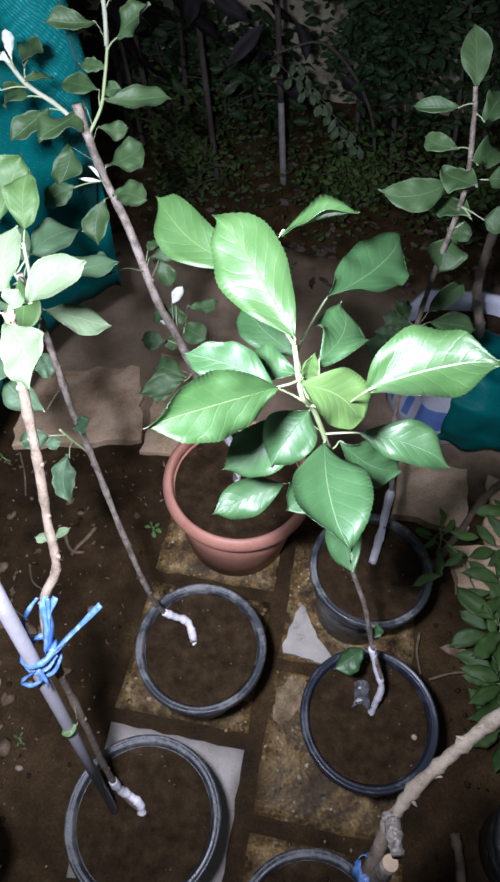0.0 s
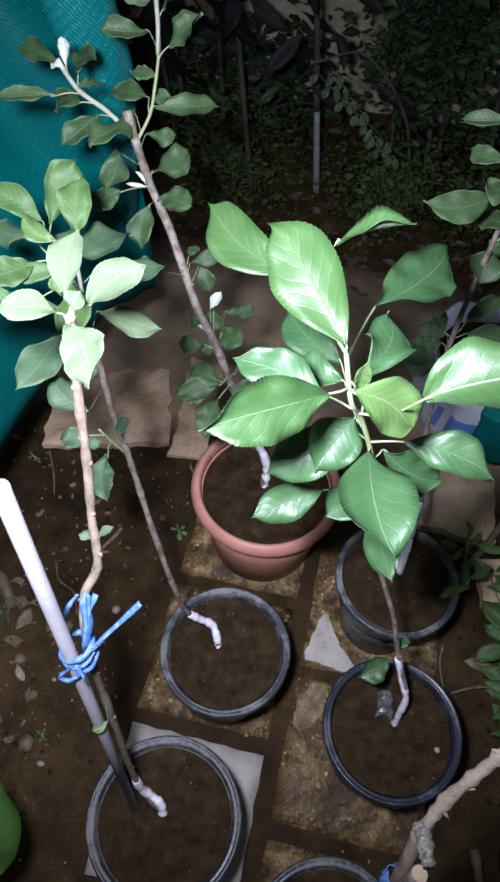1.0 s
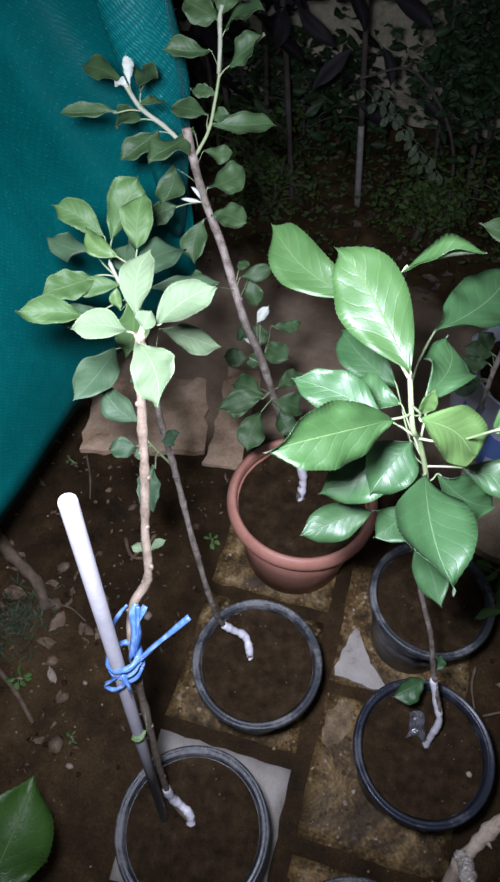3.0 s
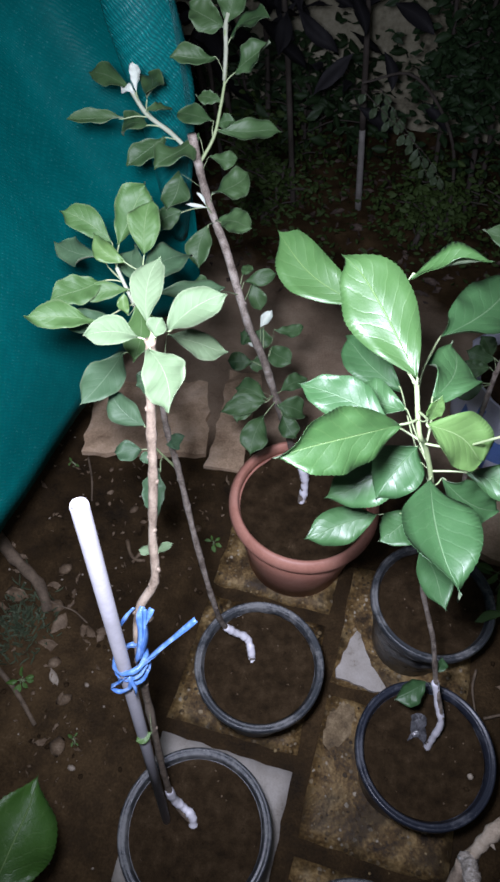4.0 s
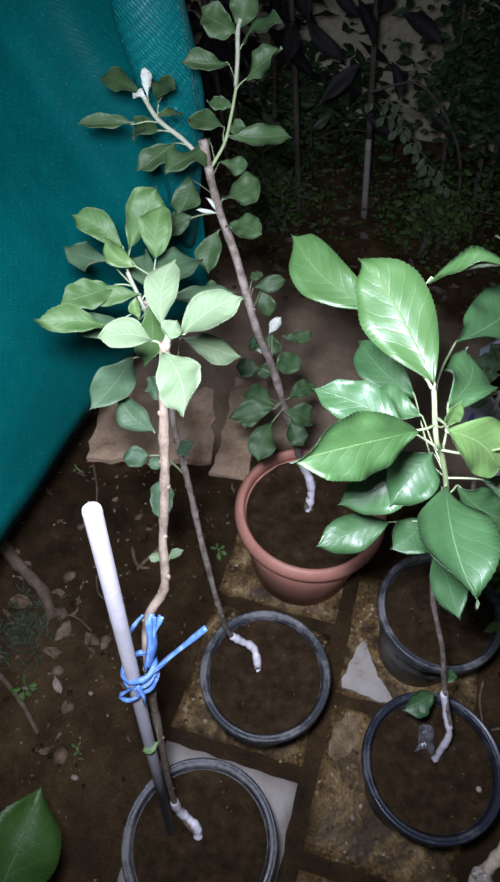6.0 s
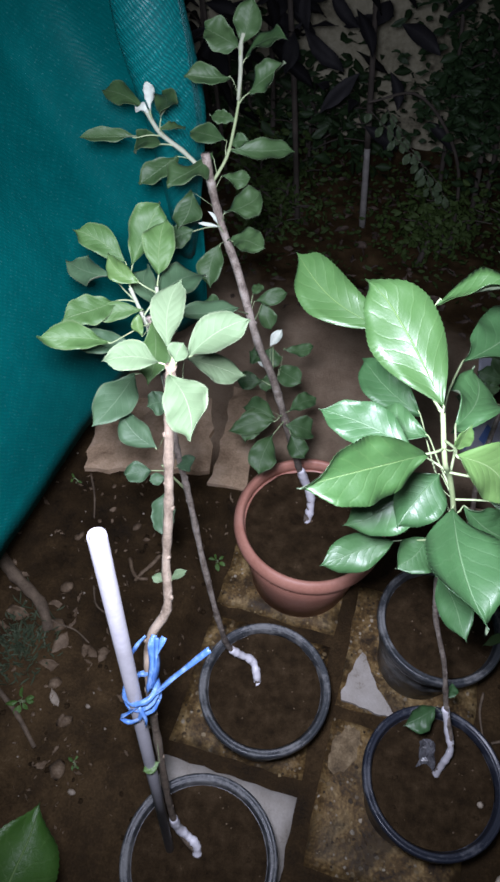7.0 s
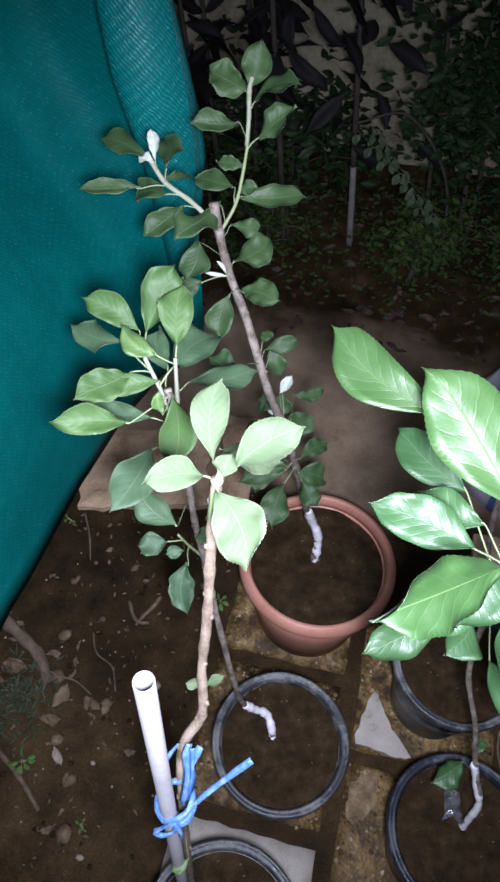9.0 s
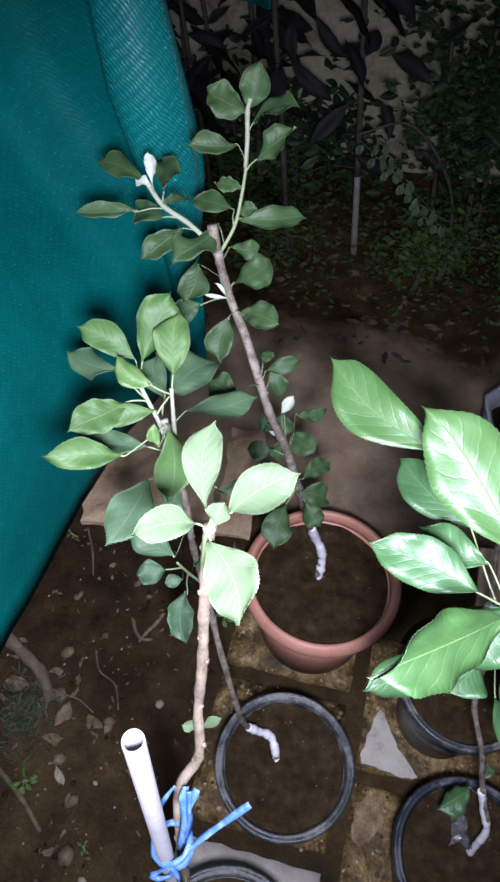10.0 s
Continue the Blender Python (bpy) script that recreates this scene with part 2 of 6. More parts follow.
def ground_material():
    m, nt, bsdf = material("damp_garden_soil")
    broad, mid, grain = noise_node(nt, 1.6, 3.0), noise_node(nt, 14.0, 5.0, 0.65), noise_node(nt, 190.0, 4.0, 0.7)
    f = math_node(nt, "ADD", math_node(nt, "MULTIPLY", broad, 0.35), math_node(nt, "ADD", math_node(nt, "MULTIPLY", mid, 0.40), math_node(nt, "MULTIPLY", grain, 0.25)))
    soil = ramp(nt, f, [(0.37, (0.011, 0.007, 0.003)), (0.5, (0.045, 0.0275, 0.0115)), (0.60, (0.092, 0.058, 0.026)), (0.70, (0.175, 0.125, 0.070))])
    # the trodden path behind the pots is paler and smoother
    tc = nt.nodes.new("ShaderNodeTexCoord")
    sep = nt.nodes.new("ShaderNodeSeparateXYZ")
    nt.links.new(tc.outputs["Object"], sep.inputs[0])
    wav = math_node(nt, "MULTIPLY", math_node(nt, "SUBTRACT", noise_node(nt, 3.0, 4.0), 0.5), 0.5)
    yy = math_node(nt, "ADD", sep.outputs[1], wav)
    on = math_node(nt, "MULTIPLY", math_node(nt, "MULTIPLY", math_node(nt, "SUBTRACT", yy, 1.16), 7.0, True), math_node(nt, "MULTIPLY", math_node(nt, "SUBTRACT", 1.98, yy), 5.0, True))
    path = ramp(nt, f, [(0.34, (0.20, 0.140, 0.092)), (0.5, (0.36, 0.268, 0.182)), (0.66, (0.48, 0.38, 0.27))])
    nt.links.new(mix(nt, on, soil, path), bsdf.inputs["Base Color"])
    nt.links.new(math_node(nt, "ADD", math_node(nt, "MULTIPLY", mid, 0.7), 0.38, True), bsdf.inputs["Roughness"])
    bsdf.inputs["Specular IOR Level"].default_value = 0.14
    bump(nt, bsdf, f, 0.9, 0.012)
    return m


def paver_material():
    """Exposed aggregate, worn and dirty: ochre and brown blotches with scattered paler stones in a damp binder."""
    m, nt, bsdf = material("exposed_aggregate")
    tc = nt.nodes.new("ShaderNodeTexCoord")
    blotch, grain = noise_node(nt, 17.0, 6.0, 0.66), noise_node(nt, 150.0, 4.0, 0.7)
    f = math_node(nt, "ADD", math_node(nt, "MULTIPLY", blotch, 0.72), math_node(nt, "MULTIPLY", grain, 0.28))
    col = ramp(nt, f, [(0.38, (0.030, 0.019, 0.009)), (0.47, (0.135, 0.082, 0.030)), (0.55, (0.30, 0.20, 0.080)), (0.66, (0.55, 0.41, 0.20))])
    heights = f
    for scale, keep in ((75.0, 0.70), (120.0, 0.68)):
        warp = nt.nodes.new("ShaderNodeTexNoise")
        warp.inputs["Scale"].default_value = 60.0
        nt.links.new(tc.outputs["Object"], warp.inputs["Vector"])
        moved = nt.nodes.new("ShaderNodeMixRGB")
        moved.blend_type, moved.inputs[0].default_value = "ADD", 0.008
        nt.links.new(tc.outputs["Object"], moved.inputs[1])
        nt.links.new(warp.outputs["Color"], moved.inputs[2])
        v = nt.nodes.new("ShaderNodeTexVoronoi")
        v.inputs["Scale"].default_value = scale
        nt.links.new(moved.outputs[0], v.inputs["Vector"])
        sep = nt.nodes.new("ShaderNodeSeparateColor")
        nt.links.new(v.outputs["Color"], sep.inputs[0])
        shown = math_node(nt, "MULTIPLY", math_node(nt, "MULTIPLY", math_node(nt, "SUBTRACT", 0.42, v.outputs["Distance"]), 8.0, True),
                          math_node(nt, "MULTIPLY", math_node(nt, "SUBTRACT", sep.outputs[0], keep), 12.0, True))
        stones = ramp(nt, sep.outputs[1], [(0.0, (0.035, 0.025, 0.016)), (0.4, (0.14, 0.098, 0.05)), (0.75, (0.30, 0.22, 0.11)), (0.97, (0.50, 0.44, 0.33))])
        col = mix(nt, shown, col, stones)
        heights = math_node(nt, "ADD", heights, math_node(nt, "MULTIPLY", shown, 0.22))
    dirt = math_node(nt, "MULTIPLY", math_node(nt, "SUBTRACT", noise_node(nt, 9.0, 5.0, 0.7), 0.44), 6.0, True)
    nt.links.new(mix(nt, math_node(nt, "MULTIPLY", dirt, 0.85), col, (0.034, 0.022, 0.011)), bsdf.inputs["Base Color"])
    nt.links.new(math_node(nt, "ADD", math_node(nt, "MULTIPLY", grain, 0.5), 0.34), bsdf.inputs["Roughness"])
    bsdf.inputs["Specular IOR Level"].default_value = 0.25
    bump(nt, bsdf, heights, 0.8, 0.004)
    return m


def net_material(name, body, weave, sheen):
    """Knitted shade cloth: slanting rows of short loops, teal green, with glints on the tapes painted into the colour
    as pale flecks.
    """
    m, nt, bsdf = material(name)
    tc = nt.nodes.new("ShaderNodeTexCoord")
    sep = nt.nodes.new("ShaderNodeSeparateXYZ")
    nt.links.new(tc.outputs["UV"], sep.inputs[0])
    drift = math_node(nt, "MULTIPLY", math_node(nt, "SUBTRACT", noise_node(nt, 22.0, 2.0), 0.5), 1.6)
    u = math_node(nt, "ADD", math_node(nt, "MULTIPLY", sep.outputs[0], 46.0), drift)
    v = math_node(nt, "ADD", math_node(nt, "MULTIPLY", sep.outputs[1], 37.0), drift)
    def ridge(x):
        return math_node(nt, "SUBTRACT", 1.0, math_node(nt, "ABSOLUTE", math_node(nt, "SUBTRACT", math_node(nt, "MULTIPLY", math_node(nt, "FRACT", x), 2.0), 1.0)))
    twill = ridge(math_node(nt, "ADD", u, v))
    cross = ridge(math_node(nt, "SUBTRACT", math_node(nt, "MULTIPLY", v, 0.55), math_node(nt, "MULTIPLY", u, 0.35)))
    knit = math_node(nt, "MULTIPLY", twill, math_node(nt, "ADD", math_node(nt, "MULTIPLY", cross, 0.6), 0.4))
    broad, flecks, mottle = noise_node(nt, 4.0, 3.0), noise_node(nt, 230.0, 3.0, 0.7), noise_node(nt, 30.0, 4.0, 0.7)
    base = ramp(nt, broad, [(0.3, (0.0005 * body, 0.150 * body, 0.142 * body)), (0.7, (0.002 * body, 0.225 * body, 0.212 * body))])
    base = mix(nt, math_node(nt, "MULTIPLY", math_node(nt, "SUBTRACT", mottle, 0.40), 2.0, True), mix(nt, 0.35, base, (0.0005, 0.05, 0.052)), base)
    thin = math_node(nt, "MULTIPLY", math_node(nt, "SUBTRACT", 1.0, knit), weave)
    col = mix(nt, thin, base, (0.0005, 0.050 * body, 0.052 * body))
    glint = math_node(nt, "MULTIPLY", math_node(nt, "MULTIPLY", math_node(nt, "SUBTRACT", flecks, 0.58), 8.0, True), knit)
    nt.links.new(mix(nt, math_node(nt, "MULTIPLY", glint, weave), col, (0.20, 0.58, 0.56)), bsdf.inputs["Base Color"])
    bsdf.inputs["Roughness"].default_value = 0.42
    bsdf.inputs["Specular IOR Level"].default_value = sheen
    bump(nt, bsdf, math_node(nt, "ADD", knit, math_node(nt, "MULTIPLY", flecks, 0.7)), 0.15 + 0.5 * weave, 0.0012)
    return m


GROUND, PAVER, NET = ground_material(), paver_material(), net_material("teal_shade_net", 0.85, 0.24, 0.06)
# the rolled fold's copy: lighter base colour and stronger painted glints
NET_LAYERED = net_material("teal_shade_net_layered", 1.5, 0.85, 0.40)


# ---- building helpers ----
def root(ob):
    p = Vector((0, 0, 0))
    while ob:
        p = p + ob.location
        ob = ob.parent
    return p


def mesh_object(name, verts, faces, mats, parent=None, smooth=True, uvs=None, slots=None):
    """Links a mesh given in world places; under a parent it is laid down in the parent's own space."""
    o = root(parent)
    me = bpy.data.meshes.new(name)
    me.from_pydata([tuple(Vector(v) - o) for v in verts], [], faces)
    for m in mats:
        me.materials.append(m)
    if slots:
        me.polygons.foreach_set("material_index", slots)
    me.polygons.foreach_set("use_smooth", [smooth] * len(faces))
    if uvs:
        layer = me.uv_layers.new(name="UVMap")
        for loop in me.loops:
            layer.data[loop.index].uv = uvs[loop.vertex_index]
    ob = new(name, me)
    ob.parent = parent
    return ob


def part(name, bm, mat, parent, label="", smooth=True):
    """Links a bmesh, in world places, as one mesh object under a thing."""
    o = root(parent)
    for v in bm.verts:
        v.co -= o
    bmesh.ops.recalc_face_normals(bm, faces=bm.faces)
    me = bpy.data.meshes.new(name)
    bm.to_mesh(me)
    bm.free()
    me.materials.append(mat)
    me.polygons.foreach_set("use_smooth", [smooth] * len(me.polygons))
    ob = new(name, me)
    ob.parent = parent
    if label:
        tagged(ob, label)
    return ob


def thing(name, place, label, category, group="", kind=""):
    ob = new(name)
    ob.location = place
    ob.empty_display_size = 0.05
    return tagged(ob, label, category, group, kind)


def spline(points, steps):
    """A smooth way through the points."""
    pts = [Vector(p) for p in points]
    pts = [pts[0] * 2 - pts[1]] + pts + [pts[-1] * 2 - pts[-2]]
    out = []
    for i in range(1, len(pts) - 2):
        a, b, c, d = pts[i - 1:i + 3]
        for k in range(steps):
            t = k / steps
            out.append(0.5 * (2 * b + (c - a) * t + (2 * a - 5 * b + 4 * c - d) * t * t + (3 * b - a - 3 * c + d) * t ** 3))
    return out + [pts[-2]]


def tube(bm, way, r0, r1, sides=8, rough=0.0, seed=0, knots=0.0, power=1.0):
    """A tapering round stem along the way, uneven by rough, with swellings at its buds."""
    rng = random.Random(seed)
    rings, n = [], len(way)
    side = Vector((1, 0.3, 0.2))
    for i, p in enumerate(way):
        axis = (way[min(i + 1, n - 1)] - way[max(i - 1, 0)]).normalized()
        a = (side - axis * side.dot(axis)).normalized()
        b = axis.cross(a)
        side = a
        r = r0 + (r1 - r0) * (i / max(n - 1, 1)) ** power
        r *= 1 + rough * rng.uniform(-1, 1) + (knots if knots and i % 5 == 2 else 0)
        rings.append([bm.verts.new(p + (a * math.cos(2 * math.pi * k / sides) + b * math.sin(2 * math.pi * k / sides)) * r * (1 + rough * rng.uniform(-0.7, 0.7)))
                      for k in range(sides)])
    for lo, hi in zip(rings, rings[1:]):
        for k in range(sides):
            bm.faces.new((lo[k], lo[(k + 1) % sides], hi[(k + 1) % sides], hi[k]))
    bm.faces.new(rings[0][::-1])
    bm.faces.new(rings[-1])


def lathe(bm, profile, centre, segs=64, close=False):
    """Turns a profile of (radius, height) about the upright through centre."""
    cx, cy, cz = centre
    rings = [[bm.verts.new((cx + r * math.cos(2 * math.pi * k / segs), cy + r * math.sin(2 * math.pi * k / segs), cz + z)) for k in range(segs)] for r, z in profile]
    pairs = list(zip(rings, rings[1:])) + ([(rings[-1], rings[0])] if close else [])
    for lo, hi in pairs:
        for k in range(segs):
            bm.faces.new((lo[k], lo[(k + 1) % segs], hi[(k + 1) % segs], hi[k]))
    return rings


def rock(bm, centre, size, seed, flat=0.6):
    rng = random.Random(seed)
    made = bmesh.ops.create_icosphere(bm, subdivisions=1, radius=1.0)["verts"]
    sx, sy = size * rng.uniform(0.7, 1.2), size * rng.uniform(0.6, 1.0)
    turn = rng.uniform(0, 6.28)
    for v in made:
        c = v.co * (1 + rng.uniform(-0.18, 0.18))
        x, y = c.x * sx, c.y * sy
        v.co = Vector((centre[0] + x * math.cos(turn) - y * math.sin(turn), centre[1] + x * math.sin(turn) + y * math.cos(turn), centre[2] + c.z * size * flat))


# ---- leaves ----
FACE = Vector((0.03, -0.55, 0.83))
leaf_count = [0]


def blade(v, sharp):
    """Half width along a leaf, 0 at the stalk to 0 at the drawn-out tip, 1 at the widest."""
    if not 0 < v < 1:
        return 0.0
    def body(q):
        return math.sin(math.pi * (0.965 * q) ** sharp) ** (1.12 - 0.30 * min(1.0, q / 0.5))
    if v <= 0.78:
        return body(v)
    w, t = body(0.78), (v - 0.78) / 0.22
    m = (body(0.78) - body(0.76)) / 0.02 * 0.22
    return max(0.0, w * (2 * t ** 3 - 3 * t * t + 1) + m * (t ** 3 - 2 * t * t + t) - 0.16 * (t ** 3 - t * t))


def blade_mesh(base, tip, width, fold, curl, tilt, seed, rows=40, cols=3, ruffle=1.0, broad=0.0, bow=None):
    """Points, faces, slots and flat coordinates of a leaf blade with an upper and a lower skin."""
    rng = random.Random(seed)
    base, tip = Vector(base), Vector(tip)
    along = tip - base
    length = along.length
    y = along.normalized()
    z = (FACE - y * FACE.dot(y)).normalized()
    x = y.cross(z)
    z = Matrix.Rotation(radians(tilt), 3, y) @ z
    x = Matrix.Rotation(radians(tilt), 3, y) @ x
    waves = [(rng.uniform(4, 9), rng.uniform(0, 6.28), rng.uniform(0.10, 0.24) * ruffle) for _ in range(2)] + [(rng.uniform(13, 24), rng.uniform(0, 6.28), 0.085 * ruffle)]
    bend, twist, sharp = rng.uniform(-0.11, 0.11), rng.uniform(-0.30, 0.30), rng.uniform(0.90, 1.06) + broad
    bend = bend if bow is None else bow
    hook = rng.uniform(-0.07, 0.07)
    lobes = [(rng.uniform(5, 11), rng.uniform(0, 6.28), rng.uniform(0.015, 0.042) * ruffle) for _ in range(2)]
    roll = rng.uniform(-0.24, 0.08)
    half = width * 0.465 * (1 + 0.12 * fold)
    n = 2 * cols + 1
    verts, uvs = [], []
    for skin in (0, 1):
        for i in range(rows + 1):
            v = i / rows
            w = half * max(blade(v, sharp), 0.012)
            for j in range(n):
                u = (j - cols) / cols
                notch = (1 if i % 2 else -1) if abs(u) == 1 and 0.10 < v < 0.95 else 0
                tooth = 1 + 0.013 * notch
                tooth += sum(a * math.sin(f * v + p + (2.1 if u < 0 else 0)) for f, p, a in lobes)
                lx = u * w * tooth + bend * length * math.sin(math.pi * v) + hook * length * max(0.0, (v - 0.72) / 0.28) ** 2
                up = fold * abs(u) ** 1.25 * w + roll * abs(u) ** 3 * w + curl * length * 0.62 * (v - v * v)
                up += sum(a * half * abs(u) ** 2 * math.sin(f * v + p + (1.3 if u < 0 else 0)) for f, p, a in waves)
                up += twist * u * w * (v - 0.3)
                if v > 0.85:
                    up -= (v - 0.85) ** 2 * length * 1.2 * curl
                verts.append(base + y * ((v + 0.004 * max(notch, 0)) * length) + x * lx + z * (up - skin * 0.0005))
                uvs.append((0.5 + 0.5 * u, v))
    faces, slots = [], []
    m = (rows + 1) * n
    for i in range(rows):
        for j in range(n - 1):
            a = i * n + j
            faces.append((a, a + 1, a + n + 1, a + n))
            slots.append(0)
            faces.append((m + a, m + a + n, m + a + n + 1, m + a + 1))
            slots.append(1)
        for a, b in ((i * n, (i + 1) * n), (i * n + n - 1, (i + 1) * n + n - 1)):
            faces.append((a, b, m + b, m + a))
            slots.append(0)
    return verts, faces, slots, uvs, x, y, z


def leaf(plant, base, tip, width, fold=0.25, curl=0.2, tilt=0, young=0, pale=0, at=None, via=None, bow=None):
    """One leaf of a sapling with its stalk, which runs back to the nearest stem."""
    holder, ways, mat = plant["holder"], plant["ways"], plant["leaf"]
    leaf_count[0] += 1
    seed = leaf_count[0]
    if plant.get("old") and base[2] < plant["old"][1]:
        mat = plant["old"][0]
    mat = LEAF_PALE if pale else LEAF_YOUNG if young else mat
    rng = random.Random(seed)
    verts, faces, slots, uvs, x, y, z = blade_mesh(base, tip, width, fold, curl, tilt or rng.uniform(-15, 15), seed, 56 if width > 0.03 else 30, 3, plant.get("ruffle", 1.0), plant.get("broad", 0.0), bow)
    base = Vector(base)
    foot = base - Vector((0, 0, plant.get("drop", 0.0)))
    near = min((p for w in ways for p in w), key=lambda p: (p - foot).length + 0.25 * max(0.0, p.z - base.z + 0.008))
    start = Vector(at) if at else near
    gap = (start - base).length
    mid = Vector(via) if via else (start + base) * 0.5 + z * (0.08 * gap)
    end = base + y * ((Vector(tip) - base).length * 0.08) - z * 0.0012
    way = spline([start, mid, base - z * 0.0012, end], 4)
    r = 0.0007 + 0.0110 * width
    ob = mesh_object("leaf", verts, faces, [mat, LEAF_PALE if pale else LEAF_BACK], holder, True, uvs, slots)
    verts, faces = [], []
    for i, p in enumerate(way):
        for k in range(6):
            verts.append(p + (x * math.cos(k * math.pi / 3) + z * math.sin(k * math.pi / 3)) * r * (1 - 0.5 * i / len(way)))
    for i in range(len(way) - 1):
        for k in range(6):
            faces.append((i * 6 + k, i * 6 + (k + 1) % 6, (i + 1) * 6 + (k + 1) % 6, (i + 1) * 6 + k))
    mesh_object("petiole", verts, faces, [PETIOLE], ob)
    return ob


def sapling(label, points, r0, r1, bark, leaf_mat, seed, group="young apple saplings"):
    holder = thing("apple_sapling", points[0], label, "sapling", group)
    way = spline(points, 7)
    bm = bmesh.new()
    tube(bm, way, r0, r1, 10, 0.09, seed, 0.14, 0.8)
    # buds and leaf scars stand off alternate sides
    rng = random.Random(seed)
    for i in range(8, len(way) - 3, 3):
        r = r0 + (r1 - r0) * i / len(way)
        a = (i // 3 % 2) * math.pi + rng.uniform(-0.9, 0.9)
        rock(bm, way[i] + Vector((math.cos(a), math.sin(a) * 0.8, 0.1)) * r * 0.62, r * rng.uniform(0.66, 0.86), seed * 50 + i, 1.5)
    part("stem", bm, bark, holder)
    return {"holder": holder, "ways": [way], "leaf": leaf_mat}


def side_shoot(plant, points, r0, r1, mat, seed):
    way = spline(points, 6)
    bm = bmesh.new()
    tube(bm, way, r0, r1, 8, 0.06, seed, 0.1)
    part("side_shoot", bm, mat, plant["holder"], "young green side shoot")
    plant["ways"].append(way)


def graft_tape(plant, points, r, seed):
    """White tape wound round the foot of a sapling, with ridges where the turns overlap."""
    way = spline(points, 9)
    bm = bmesh.new()
    rng = random.Random(seed)
    rings, side = [], Vector((1, 0.2, 0.1))
    for i, p in enumerate(way):
        axis = (way[min(i + 1, len(way) - 1)] - way[max(i - 1, 0)]).normalized()
        a = (side - axis * side.dot(axis)).normalized()
        b, side = axis.cross(a), a
        k = r * (1.04 + 0.10 * math.sin(i * 0.55 + seed) + 0.07 * math.sin(i * 1.25))
        if i == len(way) - 1:
            k *= 0.6
        rings.append([bm.verts.new(p + (a * math.cos(q * 0.6283) + b * math.sin(q * 0.6283)) * k * rng.uniform(0.86, 1.12)) for q in range(10)])
    for lo, hi in zip(rings, rings[1:]):
        for q in range(10):
            bm.faces.new((lo[q], lo[(q + 1) % 10], hi[(q + 1) % 10], hi[q]))
    bm.faces.new(rings[0][::-1])
    bm.faces.new(rings[-1])
    part("graft_tape", bm, TAPE, plant["holder"], "white grafting tape wound round the foot")


# ---- ground, paving, wall, shade net ----
def ground():
    """One sheet out to the horizon, fine near the pots; it dips into the joints of the paving."""
    def lines(lo, hi, step):
        near = list(np.arange(lo, hi + 1e-6, step))
        far = [0.06 * 1.45 ** k for k in range(1, 18)]
        return [lo - d for d in reversed(far)] + near + [hi + d for d in far]
    xs, ys = lines(-1.1, 0.9, 0.016), lines(-0.3, 2.9, 0.016)
    verts, faces = [], []
    for yv in ys:
        for xv in xs:
            p = Vector((xv, yv, 0))
            h = 0.010 * noise.noise(p * 5.0) + 0.006 * noise.noise(p * 17.0) + 0.0035 * noise.noise(p * 48.0)
            paved = -0.34 < xv < 0.66 and -0.2 < yv < 1.06
            if paved:
                h = h * 0.25 - 0.016
            elif 1.25 < yv < 1.95:
                h *= 0.5
            far = max(0.0, math.hypot(xv, yv - 1.3) - 2.5)
            verts.append((xv, yv, h * (1 if far == 0 else 0.3)))
    n = len(xs)
    for j in range(len(ys) - 1):
        for i in range(n - 1):
            a = j * n + i
            faces.append((a, a + 1, a + n + 1, a + n))
    ob = mesh_object("ground", verts, faces, [GROUND])
    tagged(ob, "dark damp garden soil with a trodden paler path", "ground", kind="structure")


def slab_mesh(bm, x0, y0, x1, y1, top, thick, seed, wear=0.006, cell=0.03, turn=0.0, amp=0.0016):
    """A worn slab: uneven outline, rounded arrises, slightly wavy face."""
    rng = random.Random(seed)
    nx, ny = max(3, round((x1 - x0) / cell)), max(3, round((y1 - y0) / cell))
    cx, cy = (x0 + x1) / 2, (y0 + y1) / 2
    def at(i, j):
        x, y = x0 + (x1 - x0) * i / nx, y0 + (y1 - y0) * j / ny
        x += wear * rng.uniform(-1, 1) * (i in (0, nx)) + wear * 0.3 * rng.uniform(-1, 1)
        y += wear * rng.uniform(-1, 1) * (j in (0, ny)) + wear * 0.3 * rng.uniform(-1, 1)
        dx, dy = x - cx, y - cy
        return cx + dx * math.cos(turn) - dy * math.sin(turn), cy + dx * math.sin(turn) + dy * math.cos(turn)
    grid = [[at(i, j) for i in range(nx + 1)] for j in range(ny + 1)]
    topv = [[bm.verts.new((*grid[j][i], top + amp * rng.uniform(-1, 1) - (0.004 if i in (0, nx) or j in (0, ny) else 0))) for i in range(nx + 1)] for j in range(ny + 1)]
    for j in range(ny):
        for i in range(nx):
            bm.faces.new((topv[j][i], topv[j][i + 1], topv[j + 1][i + 1], topv[j + 1][i]))
    rim = [(j, 0) for j in range(ny, 0, -1)] + [(0, i) for i in range(nx)] + [(j, nx) for j in range(ny)] + [(ny, i) for i in range(nx, 0, -1)]
    low = [bm.verts.new((*grid[j][i], top - thick)) for j, i in rim]
    for k in range(len(rim)):
        (j0, i0), (j1, i1) = rim[k], rim[(k + 1) % len(rim)]
        bm.faces.new((topv[j0][i0], low[k], low[(k + 1) % len(rim)], topv[j1][i1]))


